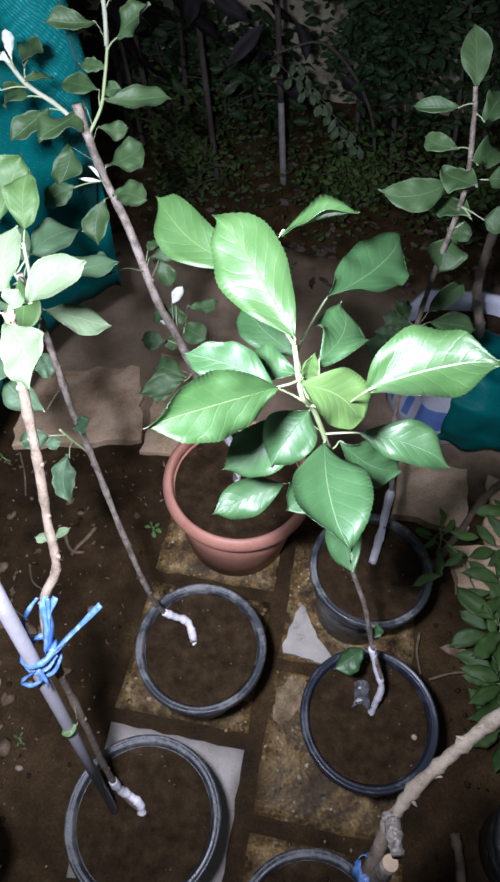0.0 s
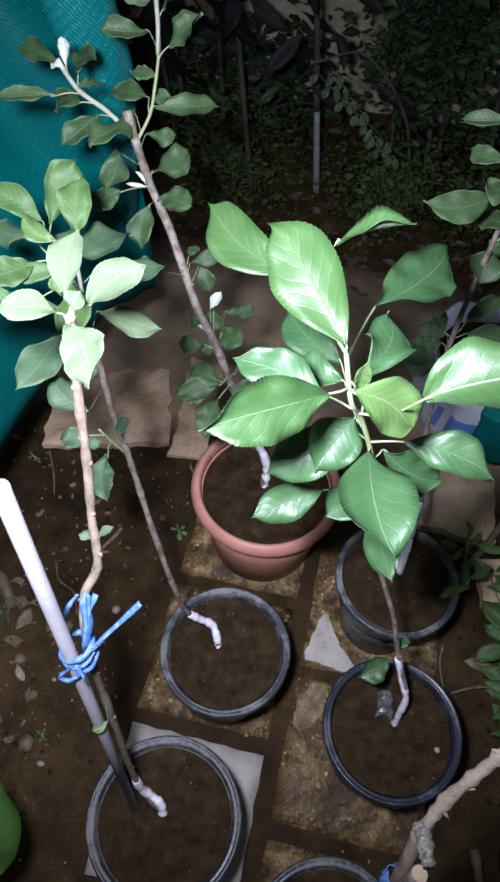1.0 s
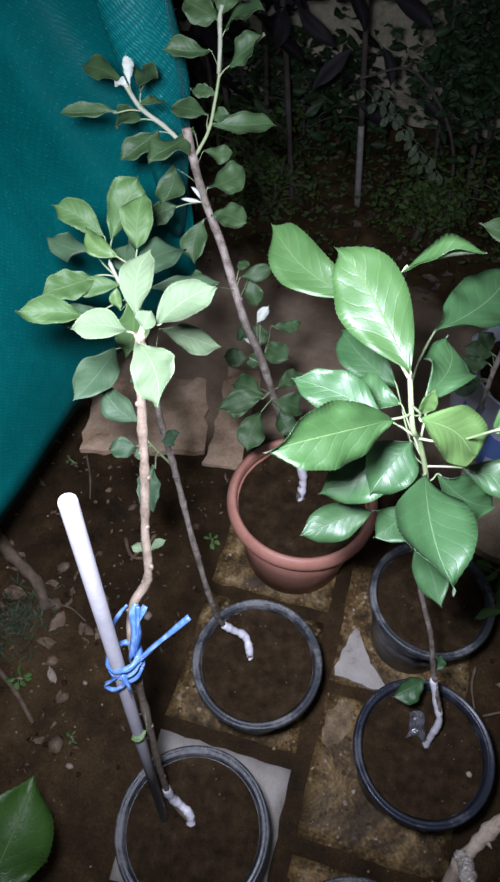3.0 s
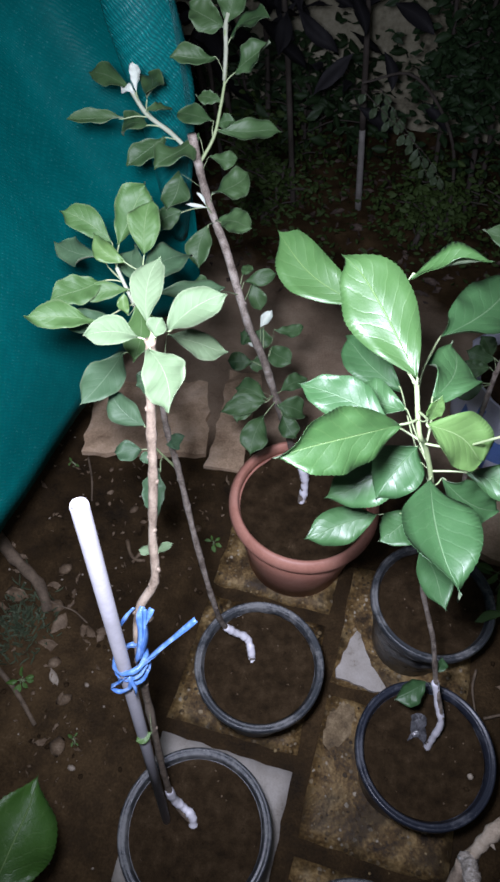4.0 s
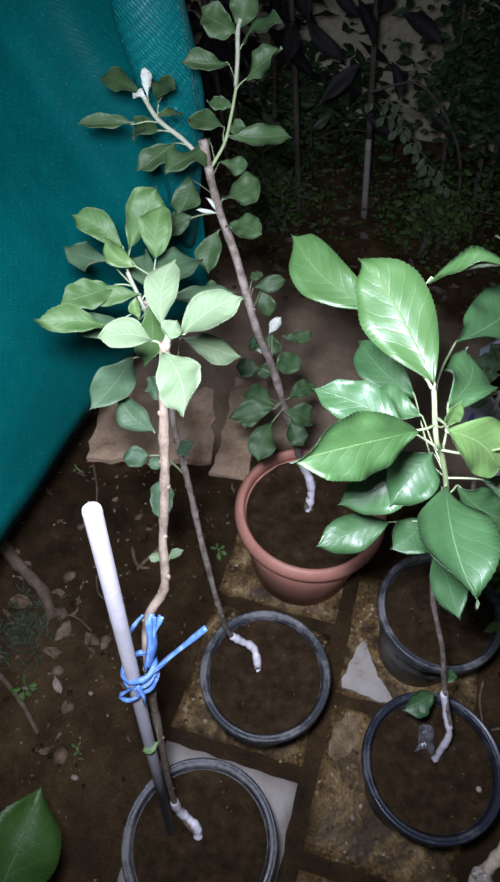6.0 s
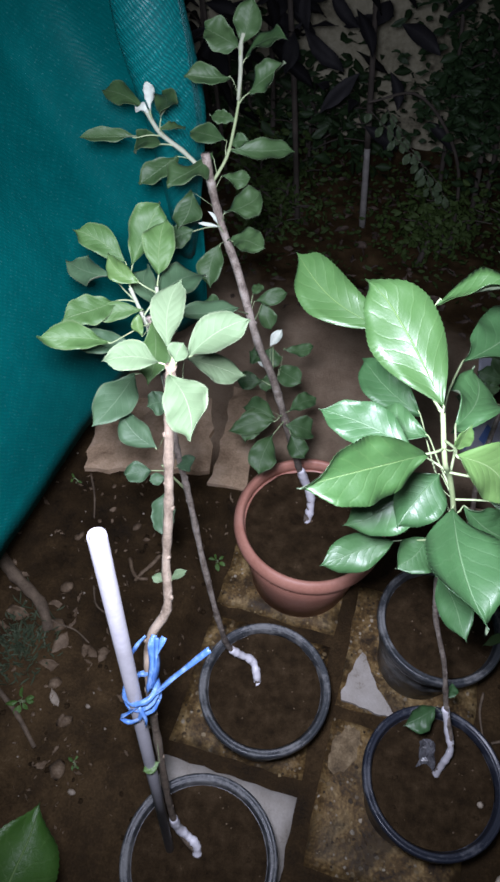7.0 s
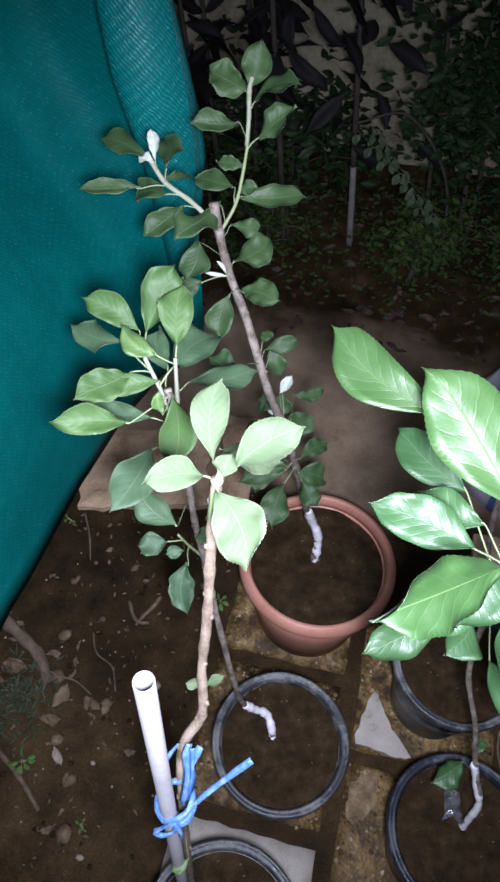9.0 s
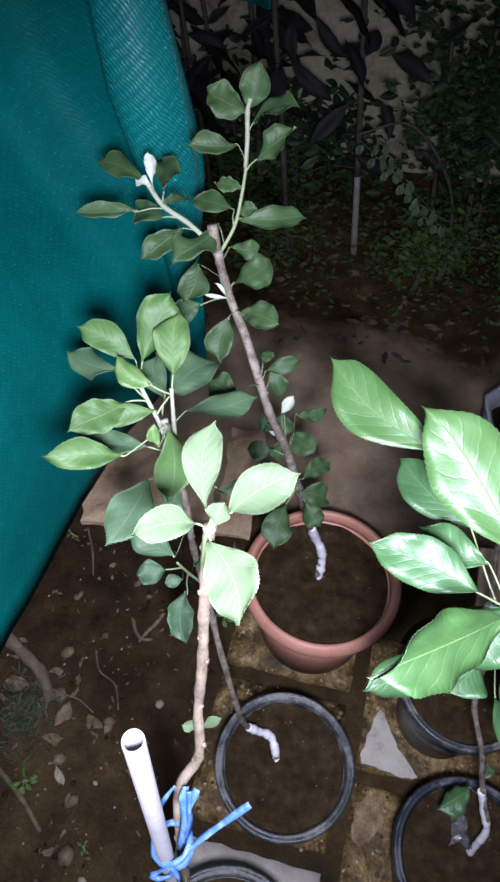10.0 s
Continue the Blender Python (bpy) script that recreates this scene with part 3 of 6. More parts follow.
def paving():
    pave = thing("pavement", (0, 0.4, 0), "small paving of dirty exposed-aggregate slabs under the pots", "paving", kind="structure")
    # two staggered columns of slabs with wide soil joints, and a third column past the pots
    rows = [(-0.298, -0.006, ((-0.185, 0.100), (0.130, 0.413), (0.447, 0.742), (0.774, 1.050))),
            (0.032, 0.335, ((-0.05, 0.268), (0.300, 0.592), (0.622, 0.915)))]
    seed = 40
    for x0, x1, spans in rows:
        for y0, y1 in spans:
            seed += 1
            bm = bmesh.new()
            slab_mesh(bm, x0, y0, x1, y1, 0.0 + random.Random(seed).uniform(-0.003, 0.002), 0.03, seed, 0.0028)
            plain = x0 < 0 and y0 == 0.130
            part("paving_slab", bm, CEMENT if plain else PAVER, pave, "plain grey cement slab" if plain else "")
    # a smear of pale cement left on one slab
    bm = bmesh.new()
    rng = random.Random(5)
    ring = [(0.040, 0.628), (0.085, 0.627), (0.130, 0.624), (0.162, 0.628), (0.137, 0.658), (0.104, 0.690), (0.080, 0.735), (0.067, 0.752), (0.058, 0.726), (0.046, 0.690), (0.038, 0.655)]
    fine = []
    for a, b in zip(ring, ring[1:] + ring[:1]):
        for k in range(3):
            t = k / 3
            fine.append((a[0] + (b[0] - a[0]) * t + rng.uniform(-0.003, 0.003), a[1] + (b[1] - a[1]) * t + rng.uniform(-0.003, 0.003)))
    up = [bm.verts.new((x, y, 0.0045)) for x, y in fine]
    dn = [bm.verts.new((x, y, -0.006)) for x, y in fine]
    bm.faces.new(up)
    for k in range(len(up)):
        bm.faces.new((up[k], dn[k], dn[(k + 1) % len(up)], up[(k + 1) % len(up)]))
    part("cement_patch", bm, CEMENT, pave, "pale smear of dried cement", False)
    # a thin sandy film dried on the next slab
    bm = bmesh.new()
    fine = [(0.068 + (0.028 + 0.010 * noise.noise(Vector((k * 0.5, 0, 7)))) * math.cos(k * 0.2244) + 0.012 * math.sin(k * 0.2244), 0.530 + (0.052 + 0.014 * noise.noise(Vector((k * 0.6, 3, 7)))) * math.sin(k * 0.2244)) for k in range(28)]
    up = [bm.verts.new((x, y, 0.0042)) for x, y in fine]
    dn = [bm.verts.new((x, y, -0.006)) for x, y in fine]
    bm.faces.new(up)
    for k in range(len(up)):
        bm.faces.new((up[k], dn[k], dn[(k + 1) % len(up)], up[(k + 1) % len(up)]))
    part("sand_film", bm, SANDY, pave, "thin film of dried sandy mud", False)
    # proud pebbles of the aggregate
    bm = bmesh.new()
    for k in range(260):
        x, y = rng.uniform(-0.29, 0.33), rng.uniform(0.0, 0.93)
        if -0.02 < x < 0.045 or (x < 0 and (0.10 < y < 0.44)):
            continue
        rock(bm, (x, y, 0.0), rng.uniform(0.002, 0.0062), k, 0.5)
    tagged(part("aggregate_stones", bm, AGGREGATE, pave, "", True), kind="stuff")


def kerb_slabs():
    # old flat stones laid in a broken row along the path
    for k, (x0, y0, x1, y1, turn, label) in enumerate((
            (-0.80, 1.07, -0.46, 1.33, 0.28, "worn brown sandstone slab lying on the soil"),
            (-0.438, 1.088, -0.340, 1.440, 0.10, "long pale broken stone slab on the soil"),
            (0.262, 1.030, 0.455, 1.215, -0.02, "worn flat sandstone slab beside the pots"),
            (0.505, 1.000, 0.74, 1.195, -0.05, "worn flat sandstone slab beside the weeds"),
            (0.425, 0.870, 0.590, 0.985, 0.12, "pale worn stone slab half hidden by weeds"))):
        bm = bmesh.new()
        slab_mesh(bm, x0, y0, x1, y1, 0.016 if k else 0.02, 0.04, 90 + k, 0.007, 0.03, turn, 0.003)
        ob = part("stone_slab", bm, KERB, None, "", False)
        tagged(ob, label, "stone slab", "old stone slabs along the path")


def back_wall():
    bm = bmesh.new()
    for v in bmesh.ops.create_cube(bm, size=1.0)["verts"]:
        v.co = Vector((v.co.x * 9.0 - 0.2, 3.08 + v.co.y * 0.2, v.co.z * 2.3 + 1.13))
    bmesh.ops.bevel(bm, geom=bm.edges[:], offset=0.015, segments=2, affect="EDGES")
    tagged(part("wall_back", bm, PLASTER, None, "", False), "stained beige plastered garden wall behind the shrubs", "wall", kind="structure")


def shade_net():
    """The cloth hangs from above with its hem over the soil, turns a corner at its free side, and is rolled back there into a hanging fold."""
    holder = thing("shade_net", (-0.56, 0.6, 0), "teal green knitted shade net hanging with a rolled fold", "shade net")
    ys = [-1.3 + 0.05 * k for k in range(46)] + [0.96 + 0.0125 * k for k in range(25)]
    steps = 44
    verts, faces, uvs = [], [], []
    for j in range(steps + 1):
        for yv in ys:
            hem = 0.575 - 0.15 * (yv - 0.52) if yv > -0.2 else 0.683 + 0.75 * (yv + 0.2)
            hem = max(0.004, hem if yv < 0.9 else 0.518 - 0.10 * (yv - 0.9))
            zv = hem + (2.3 - hem) * j / steps
            up = zv - 0.55
            p = Vector((yv * 1.7, zv * 0.9, 3.0))
            x = -0.558 - 0.17 * max(0.0, up) + 0.05 * min(0.0, up)
            x += 0.018 * noise.noise(p * 1.6) + 0.006 * noise.noise(p * 6.0) + 0.010 * math.sin(yv * 8.0 + zv * 1.2) * min(1.0, max(0.0, up * 3))
            high = min(1.0, max(0.0, (zv - 0.72) / 0.35))
            away = min(1.0, max(0.0, (yv - 0.60) / 0.45))
            x -= 0.085 * high * away * away * (3 - 2 * away)
            y = yv + 0.012 * noise.noise(p * 3.0)
            if yv > 0.96:
                # past the corner the cloth runs across towards the path
                s = (yv - 0.96) / 0.30
                turn = s ** (1.4 + 2.6 * high)
                x = x * (1 - turn) - (0.455 + 0.10 * max(0.0, zv - 0.72)) * turn
                y = 0.96 + 0.25 * math.sin(min(1.0, s) * 1.45) + 0.010 * math.sin(s * 14 + zv * 3)
            verts.append((x, y, zv))
            uvs.append((yv * 3.2, zv * 3.2))
    n = len(ys)
    for j in range(steps):
        for i in range(n - 1):
            a = j * n + i
            faces.append((a, a + 1, a + n + 1, a + n))
    ob = mesh_object("hanging_sheet", verts, faces, [NET], holder, True, uvs)
    ob.modifiers.new("thickness", "SOLIDIFY").thickness = 0.002
    verts, faces, uvs = [], [], []
    rows, segs = 60, 26
    for j in range(rows + 1):
        zv = 0.70 + 1.58 * j / rows
        k = min(1.0, max(0.0, (zv - 0.70) / 0.42))
        r = 0.014 + 0.043 * k ** 0.8 - 0.050 * max(0.0, zv - 1.0)
        r = max(r, 0.030) if zv > 1.0 else r
        cx, cy = -0.476 + 0.004 * k - 0.15 * max(0.0, zv - 1.0), 1.165 - 0.045 * k
        for q in range(segs):
            a = 2 * math.pi * q / segs
            p = Vector((math.cos(a) * 1.5, math.sin(a) * 1.5, zv * 2.2))
            w = r * (1 + 0.16 * noise.noise(p) + 0.07 * math.sin(3 * a + zv * 7) + 0.04 * noise.noise(p * 4))
            verts.append((cx + w * math.cos(a), cy + 0.85 * w * math.sin(a), zv))
            uvs.append((a * 0.16 + 7.0, zv * 3.2))
    for j in range(rows):
        for q in range(segs):
            faces.append((j * segs + q, j * segs + (q + 1) % segs, (j + 1) * segs + (q + 1) % segs, (j + 1) * segs + q))
    faces.append(tuple(range(segs))[::-1])
    mesh_object("rolled_fold", verts, faces, [NET_LAYERED], holder, True, uvs)
    # a second width, whose hem hangs across above the path and comes down to the soil at its far side
    verts, faces, uvs = [], [], []
    for j in range(12):
        for i in range(61):
            x = -1.30 + 0.0135 * i
            low = 0.957 + 0.010 * math.sin(i * 0.4) if x > -0.95 else max(0.004, 0.957 - (-0.95 - x) * 4.0)
            verts.append((x, 1.90 + 0.01 * math.sin(i * 0.8), low + (2.3 - low) * j / 11))
            uvs.append((x * 3.2, j * 0.38))
    for j in range(11):
        for i in range(60):
            a = j * 61 + i
            faces.append((a, a + 1, a + 62, a + 61))
    ob = mesh_object("shade_net", verts, faces, [NET], None, True, uvs)
    ob.modifiers.new("thickness", "SOLIDIFY").thickness = 0.002
    tagged(ob, "hem of a teal shade net hung above the path", "shade net")


ground()
kerb_slabs()
back_wall()
shade_net()


# ---- pots ----
def pot(name, centre, r, height, mat, label, group, soil_drop=0.016, base=0.68, lip=0.0135, drop=0.022, seed=0, soft=False):
    cx, cy = centre
    holder = thing(name, (cx, cy, 0), label, "flower pot", group)
    rb = r * base
    top = r - 0.75 * lip if soft else r - lip
    def out(z):
        return rb + (top - rb) * z / (height - drop)
    wall = [(rb * 0.2, 0.004), (rb - 0.006, 0.004), (rb, 0.010), (out(height * 0.5), height * 0.5)]
    if not soft:
        # a moulded band under the rim
        wall += [(out(height * 0.70), height * 0.70), (out(height * 0.70) + 0.0035, height * 0.71), (out(height * 0.78) + 0.0035, height * 0.78), (out(height * 0.79), height * 0.79)]
    wall += [(top, height - drop), (r - lip - 0.004, height - drop + 0.002), (r - lip - 0.005, height * 0.6), (rb - 0.003, 0.02), (rb * 0.2, 0.02)]
    bm = bmesh.new()
    lathe(bm, wall, (cx, cy, 0))
    part("body", bm, mat, holder)
    bm = bmesh.new()
    if soft:
        # a broad lip that slopes outwards and tucks in underneath
        rim = [(r - lip - 0.001, height - drop - 0.002), (r - 0.70 * lip, height - drop - 0.002), (r - 0.25 * lip, height - drop), (r - 0.06 * lip, height - drop + 0.002), (r, height - drop + 0.005), (r - 0.03 * lip, height - 0.017), (r - 0.12 * lip, height - 0.011),
               (r - 0.26 * lip, height - 0.006), (r - 0.45 * lip, height - 0.0022), (r - 0.65 * lip, height - 0.0004), (r - 0.82 * lip, height - 0.0008), (r - 0.95 * lip, height - 0.004), (r - lip - 0.002, height - 0.014)]
    else:
        # an outer bead, a shallow groove and a lower inner edge
        rim = [(r - lip - 0.002, height - drop - 0.003), (r - 0.002, height - drop - 0.003), (r, height - drop + 0.003), (r + 0.0005, height - 0.005), (r - 0.001, height - 0.001), (r - 0.22 * lip, height + 0.0005),
               (r - 0.40 * lip, height - 0.0004), (r - 0.52 * lip, height - 0.0016), (r - 0.68 * lip, height - 0.0020), (r - 0.80 * lip, height - 0.0014), (r - 0.94 * lip, height - 0.0022), (r - lip, height - 0.006), (r - lip - 0.003, height - 0.012)]
    lathe(bm, rim, (cx, cy, 0), 72, True)
    part("rim", bm, mat, holder, "rolled rim")
    verts, faces = [(cx, cy, height - soil_drop)], []
    rng = random.Random(seed)
    rings, segs, rs = 16, 48, r - lip - 0.004
    for i in range(1, rings + 1):
        for k in range(segs):
            a = 2 * math.pi * k / segs
            q = rs * i / rings
            p = Vector((cx + q * math.cos(a), cy + q * math.sin(a), 0))
            h = 0.0045 * noise.noise(p * 16 + Vector((0, 0, seed))) + 0.0028 * noise.noise(p * 52) + 0.0018 * rng.uniform(-1, 1)
            verts.append((p.x, p.y, height - soil_drop + h))
    for k in range(segs):
        faces.append((0, 1 + k, 1 + (k + 1) % segs))
    for i in range(rings - 1):
        for k in range(segs):
            a, b = 1 + i * segs + k, 1 + i * segs + (k + 1) % segs
            faces.append((a, a + segs, b + segs, b))
    ob = mesh_object("soil", verts, faces, [SOIL_POT], holder)
    tagged(ob, "dark crumbly potting soil")
    bm = bmesh.new()
    for k in range(46):
        a, q = rng.uniform(0, 6.28), rs * math.sqrt(rng.uniform(0, 0.92))
        rock(bm, (cx + q * math.cos(a), cy + q * math.sin(a), height - soil_drop + 0.001), rng.uniform(0.0010, 0.0036) * (1.7 if k < 3 else 1), seed * 100 + k, 0.7)
    tagged(part("soil_grit", bm, SOIL_POT, holder), kind="stuff")
    bm = bmesh.new()
    for k in range(18):
        a, q = rng.uniform(0, 6.28), rs * math.sqrt(rng.uniform(0, 0.95))
        rock(bm, (cx + q * math.cos(a), cy + q * math.sin(a), height - soil_drop + 0.002), rng.uniform(0.0007, 0.0021) * (1.6 if k < 4 else 1), seed * 700 + k, 0.5)
    tagged(part("loose_soil", bm, LITTER, holder), kind="stuff")
    return holder


BLACK = "round black plastic nursery pots"
pot("black_pot", (-0.122, 0.536), 0.125, 0.252, POT_BLACK, "round dusty black plastic pot of dark soil on the paving", BLACK, seed=1)
pot("black_pot", (-0.151, 0.236), 0.130, 0.252, POT_BLACK, "round dusty black plastic pot with a staked sapling", BLACK, seed=2)
pot("black_pot", (0.208, 0.468), 0.126, 0.252, POT_NAVY, "round blue-black plastic pot of dark soil on aggregate slabs", BLACK, seed=3)
pot("black_pot", (0.186, 0.762), 0.127, 0.252, POT_BLACK, "round dusty black plastic pot beside low weeds", BLACK, seed=4)
pot("black_pot", (0.150, 0.120), 0.128, 0.252, POT_BLACK, "round grey-black plastic pot with a cut branch", BLACK, seed=5)
pot("black_pot", (0.565, 0.330), 0.127, 0.252, POT_BLACK, "round grey-black plastic pot on bare soil", BLACK, seed=6)
pot("terracotta_pot", (-0.122, 0.905), 0.168, 0.275, TERRACOTTA, "large terracotta-coloured plastic pot with a rolled rim", "", 0.032, 0.72, 0.0215, 0.030, 7, True)


# ---- saplings ----
fore = sapling("young apple sapling with large glossy green leaves", [(0.211, 0.482, 0.238), (0.21, 0.502, 0.335), (0.172, 0.533, 0.44), (0.138, 0.555, 0.55), (0.091, 0.568, 0.68), (0.055, 0.554, 0.85), (0.037, 0.520, 0.96)], 0.0047, 0.0030, BARK, LEAF, 1)
fore["ruffle"] = 0.95
fore["old"] = (LEAF_OLD, 1.14)
graft_tape(fore, [(0.213, 0.481, 0.230), (0.212, 0.490, 0.285), (0.210, 0.502, 0.335), (0.190, 0.519, 0.385), (0.172, 0.533, 0.435)], 0.0058, 1)
side_shoot(fore, [(0.046, 0.540, 0.90), (0.036, 0.518, 0.97), (0.024, 0.490, 1.05), (0.006, 0.481, 1.11), (-0.005, 0.466, 1.145), (-0.016, 0.488, 1.172)], 0.0027, 0.0019, SHOOT, 11)
leaf(fore, (-0.067, 0.578, 1.155), (-0.165, 0.651, 1.160), 0.046, fold=0.25, curl=0.15)
leaf(fore, (-0.017, 0.492, 1.175), (-0.091, 0.570, 1.215), 0.055, fold=0.40, curl=0.18, tilt=-16)
leaf(fore, (-0.040, 0.548, 1.221), (0.013, 0.552, 1.245), 0.030, fold=0.60, curl=0.10, tilt=-54, at=(-0.018, 0.492, 1.168), via=(-0.046, 0.530, 1.185))
leaf(fore, (0.001, 0.592, 1.125), (0.065, 0.713, 1.107), 0.064, fold=0.15, curl=0.1, at=(-0.014, 0.484, 1.168), via=(-0.010, 0.535, 1.140))
leaf(fore, (0.004, 0.524, 1.120), (0.018, 0.606, 1.105), 0.050, fold=0.2, curl=0.2)
leaf(fore, (0.035, 0.417, 1.222), (0.101, 0.423, 1.259), 0.050, fold=0.55, curl=0.10, tilt=-24, at=(0.000, 0.476, 1.120), via=(0.024, 0.464, 1.140))
leaf(fore, (-0.006, 0.434, 1.195), (0.040, 0.445, 1.150), 0.040, fold=0.4, curl=0.4, young=1)
leaf(fore, (-0.027, 0.489, 1.120), (-0.108, 0.512, 1.115), 0.040, fold=0.3, curl=0.2, tilt=12)
leaf(fore, (-0.023, 0.452, 1.165), (-0.101, 0.390, 1.180), 0.047, fold=0.42, curl=0.20, tilt=-20)
leaf(fore, (0.002, 0.500, 1.070), (-0.061, 0.457, 1.025), 0.047, fold=0.25, curl=0.2)
leaf(fore, (0.004, 0.503, 1.080), (-0.022, 0.456, 1.055), 0.048, fold=0.25, curl=0.25)
leaf(fore, (-0.009, 0.509, 0.942), (-0.074, 0.464, 0.930), 0.041, fold=0.25, curl=0.2)
leaf(fore, (0.020, 0.480, 1.068), (0.048, 0.372, 1.088), 0.062, fold=0.42, curl=0.20, tilt=-12)
leaf(fore, (0.047, 0.488, 1.080), (0.128, 0.482, 1.065), 0.039, fold=0.25, curl=0.3)
leaf(fore, (0.035, 0.504, 1.040), (0.099, 0.516, 0.990), 0.045, fold=0.2, curl=0.2)
leaf(fore, (0.022, 0.521, 0.945), (-0.005, 0.481, 0.940), 0.041, fold=0.2, curl=0.25)
leaf(fore, (-0.012, 0.531, 1.090), (-0.065, 0.564, 1.075), 0.038, fold=0.2, curl=0.2)
leaf(fore, (-0.018, 0.588, 1.050), (-0.083, 0.655, 1.040), 0.042, fold=0.25, curl=0.3)
leaf(fore, (0.042, 0.490, 0.930), (0.068, 0.420, 0.950), 0.036, fold=0.3, curl=0.3)
leaf(fore, (-0.003, 0.459, 1.170), (-0.002, 0.458, 1.200), 0.012, fold=0.5, curl=0.1, young=1)
leaf(fore, (0.165, 0.540, 0.400), (0.118, 0.500, 0.390), 0.043, fold=0.3, curl=0.3)
leaf(fore, (0.173, 0.550, 0.430), (0.177, 0.569, 0.450), 0.022, fold=0.3, curl=0.2)

staked = sapling("young apple sapling with pale downy leaves, tied to a stake", [(-0.16, 0.247, 0.238), (-0.193, 0.264, 0.262), (-0.206, 0.278, 0.4), (-0.212, 0.307, 0.66), (-0.21, 0.319, 0.83), (-0.218, 0.352, 0.9), (-0.205, 0.375, 0.94), (-0.21, 0.397, 0.99), (-0.209, 0.415, 1.06), (-0.21, 0.43, 1.12), (-0.211, 0.445, 1.17), (-0.209, 0.448, 1.2)], 0.0053, 0.0036, BARK_GREY, LEAF_DOWNY, 2)
staked["ruffle"], staked["broad"] = 0.85, 0.14
graft_tape(staked, [(-0.157, 0.244, 0.232), (-0.163, 0.255, 0.252), (-0.182, 0.263, 0.262), (-0.196, 0.266, 0.285), (-0.204, 0.272, 0.340)], 0.0068, 2)
leaf(staked, (-0.202, 0.288, 0.685), (-0.217, 0.273, 0.682), 0.013, fold=0.4, curl=0.3, young=1)
side_shoot(staked, [(-0.211, 0.441, 1.155), (-0.210, 0.446, 1.190), (-0.207, 0.452, 1.206)], 0.0035, 0.0022, SHOOT, 21)
leaf(staked, (-0.214, 0.457, 1.205), (-0.225, 0.512, 1.222), 0.026, fold=0.25, curl=0.15)
leaf(staked, (-0.200, 0.461, 1.200), (-0.163, 0.482, 1.228), 0.030, fold=0.25, curl=0.3)
leaf(staked, (-0.206, 0.439, 1.200), (-0.175, 0.398, 1.192), 0.037, fold=0.2, curl=0.3, bow=-0.10)
leaf(staked, (-0.217, 0.449, 1.200), (-0.246, 0.421, 1.220), 0.022, fold=0.3, curl=0.25)
leaf(staked, (-0.228, 0.519, 1.130), (-0.180, 0.538, 1.100), 0.028, fold=0.25, curl=0.25)
leaf(staked, (-0.205, 0.447, 1.205), (-0.202, 0.459, 1.215), 0.015, fold=0.5, curl=0.3)
leaf(staked, (-0.208, 0.389, 0.970), (-0.222, 0.386, 0.975), 0.010, fold=0.3, curl=0.3)
leaf(staked, (-0.204, 0.390, 0.972), (-0.190, 0.397, 0.985), 0.009, fold=0.3, curl=0.4)
leaf(staked, (-0.207, 0.388, 0.975), (-0.213, 0.396, 0.985), 0.007, fold=0.3, curl=0.3)

slim = sapling("slim young apple sapling with a bushy whorl of dull green leaves", [(-0.138, 0.543, 0.238), (-0.156, 0.571, 0.265), (-0.199, 0.563, 0.32), (-0.216, 0.555, 0.45), (-0.247, 0.577, 0.62), (-0.268, 0.595, 0.76), (-0.283, 0.604, 0.86), (-0.288, 0.609, 0.93), (-0.296, 0.619, 0.99), (-0.303, 0.625, 1.03), (-0.309, 0.626, 1.06)], 0.0054, 0.0034, BARK, LEAF_MATTE, 3)
slim["ruffle"], slim["broad"], slim["drop"] = 1.35, 0.14, 0.018
slim["old"] = (LEAF_MATTE_OLD, 1.055)
graft_tape(slim, [(-0.137, 0.541, 0.230), (-0.145, 0.556, 0.253), (-0.157, 0.570, 0.268), (-0.178, 0.567, 0.290), (-0.199, 0.563, 0.318)], 0.0070, 3)
side_shoot(slim, [(-0.290, 0.612, 0.950), (-0.318, 0.640, 1.020), (-0.342, 0.655, 1.066)], 0.0028, 0.0020, SHOOT_DOWNY, 33)
side_shoot(slim, [(-0.296, 0.618, 0.985), (-0.302, 0.632, 1.045), (-0.306, 0.645, 1.085)], 0.0026, 0.0018, SHOOT_DOWNY, 34)
side_shoot(slim, [(-0.272, 0.598, 0.780), (-0.288, 0.592, 0.815), (-0.300, 0.590, 0.840)], 0.0018, 0.0013, SHOOT, 35)
leaf(slim, (-0.326, 0.573, 1.068), (-0.386, 0.537, 1.086), 0.028, fold=0.3, curl=0.35)
leaf(slim, (-0.349, 0.640, 1.060), (-0.390, 0.587, 1.068), 0.036, fold=0.25, curl=0.2)
leaf(slim, (-0.351, 0.671, 1.085), (-0.412, 0.681, 1.107), 0.031, fold=0.3, curl=0.25)
leaf(slim, (-0.375, 0.683, 1.050), (-0.447, 0.709, 1.034), 0.034, fold=0.25, curl=0.25)
leaf(slim, (-0.347, 0.677, 1.078), (-0.334, 0.735, 1.120), 0.043, fold=0.25, curl=0.25)
leaf(slim, (-0.308, 0.656, 1.090), (-0.319, 0.711, 1.120), 0.035, fold=0.3, curl=0.2)
leaf(slim, (-0.316, 0.667, 1.050), (-0.289, 0.743, 1.030), 0.044, fold=0.2, curl=0.2)
leaf(slim, (-0.298, 0.658, 1.040), (-0.240, 0.719, 1.017), 0.030, fold=0.25, curl=0.3)
leaf(slim, (-0.321, 0.639, 1.055), (-0.368, 0.613, 1.050), 0.021, fold=0.35, curl=0.3)
leaf(slim, (-0.329, 0.626, 1.010), (-0.413, 0.624, 1.000), 0.031, fold=0.25, curl=0.2)
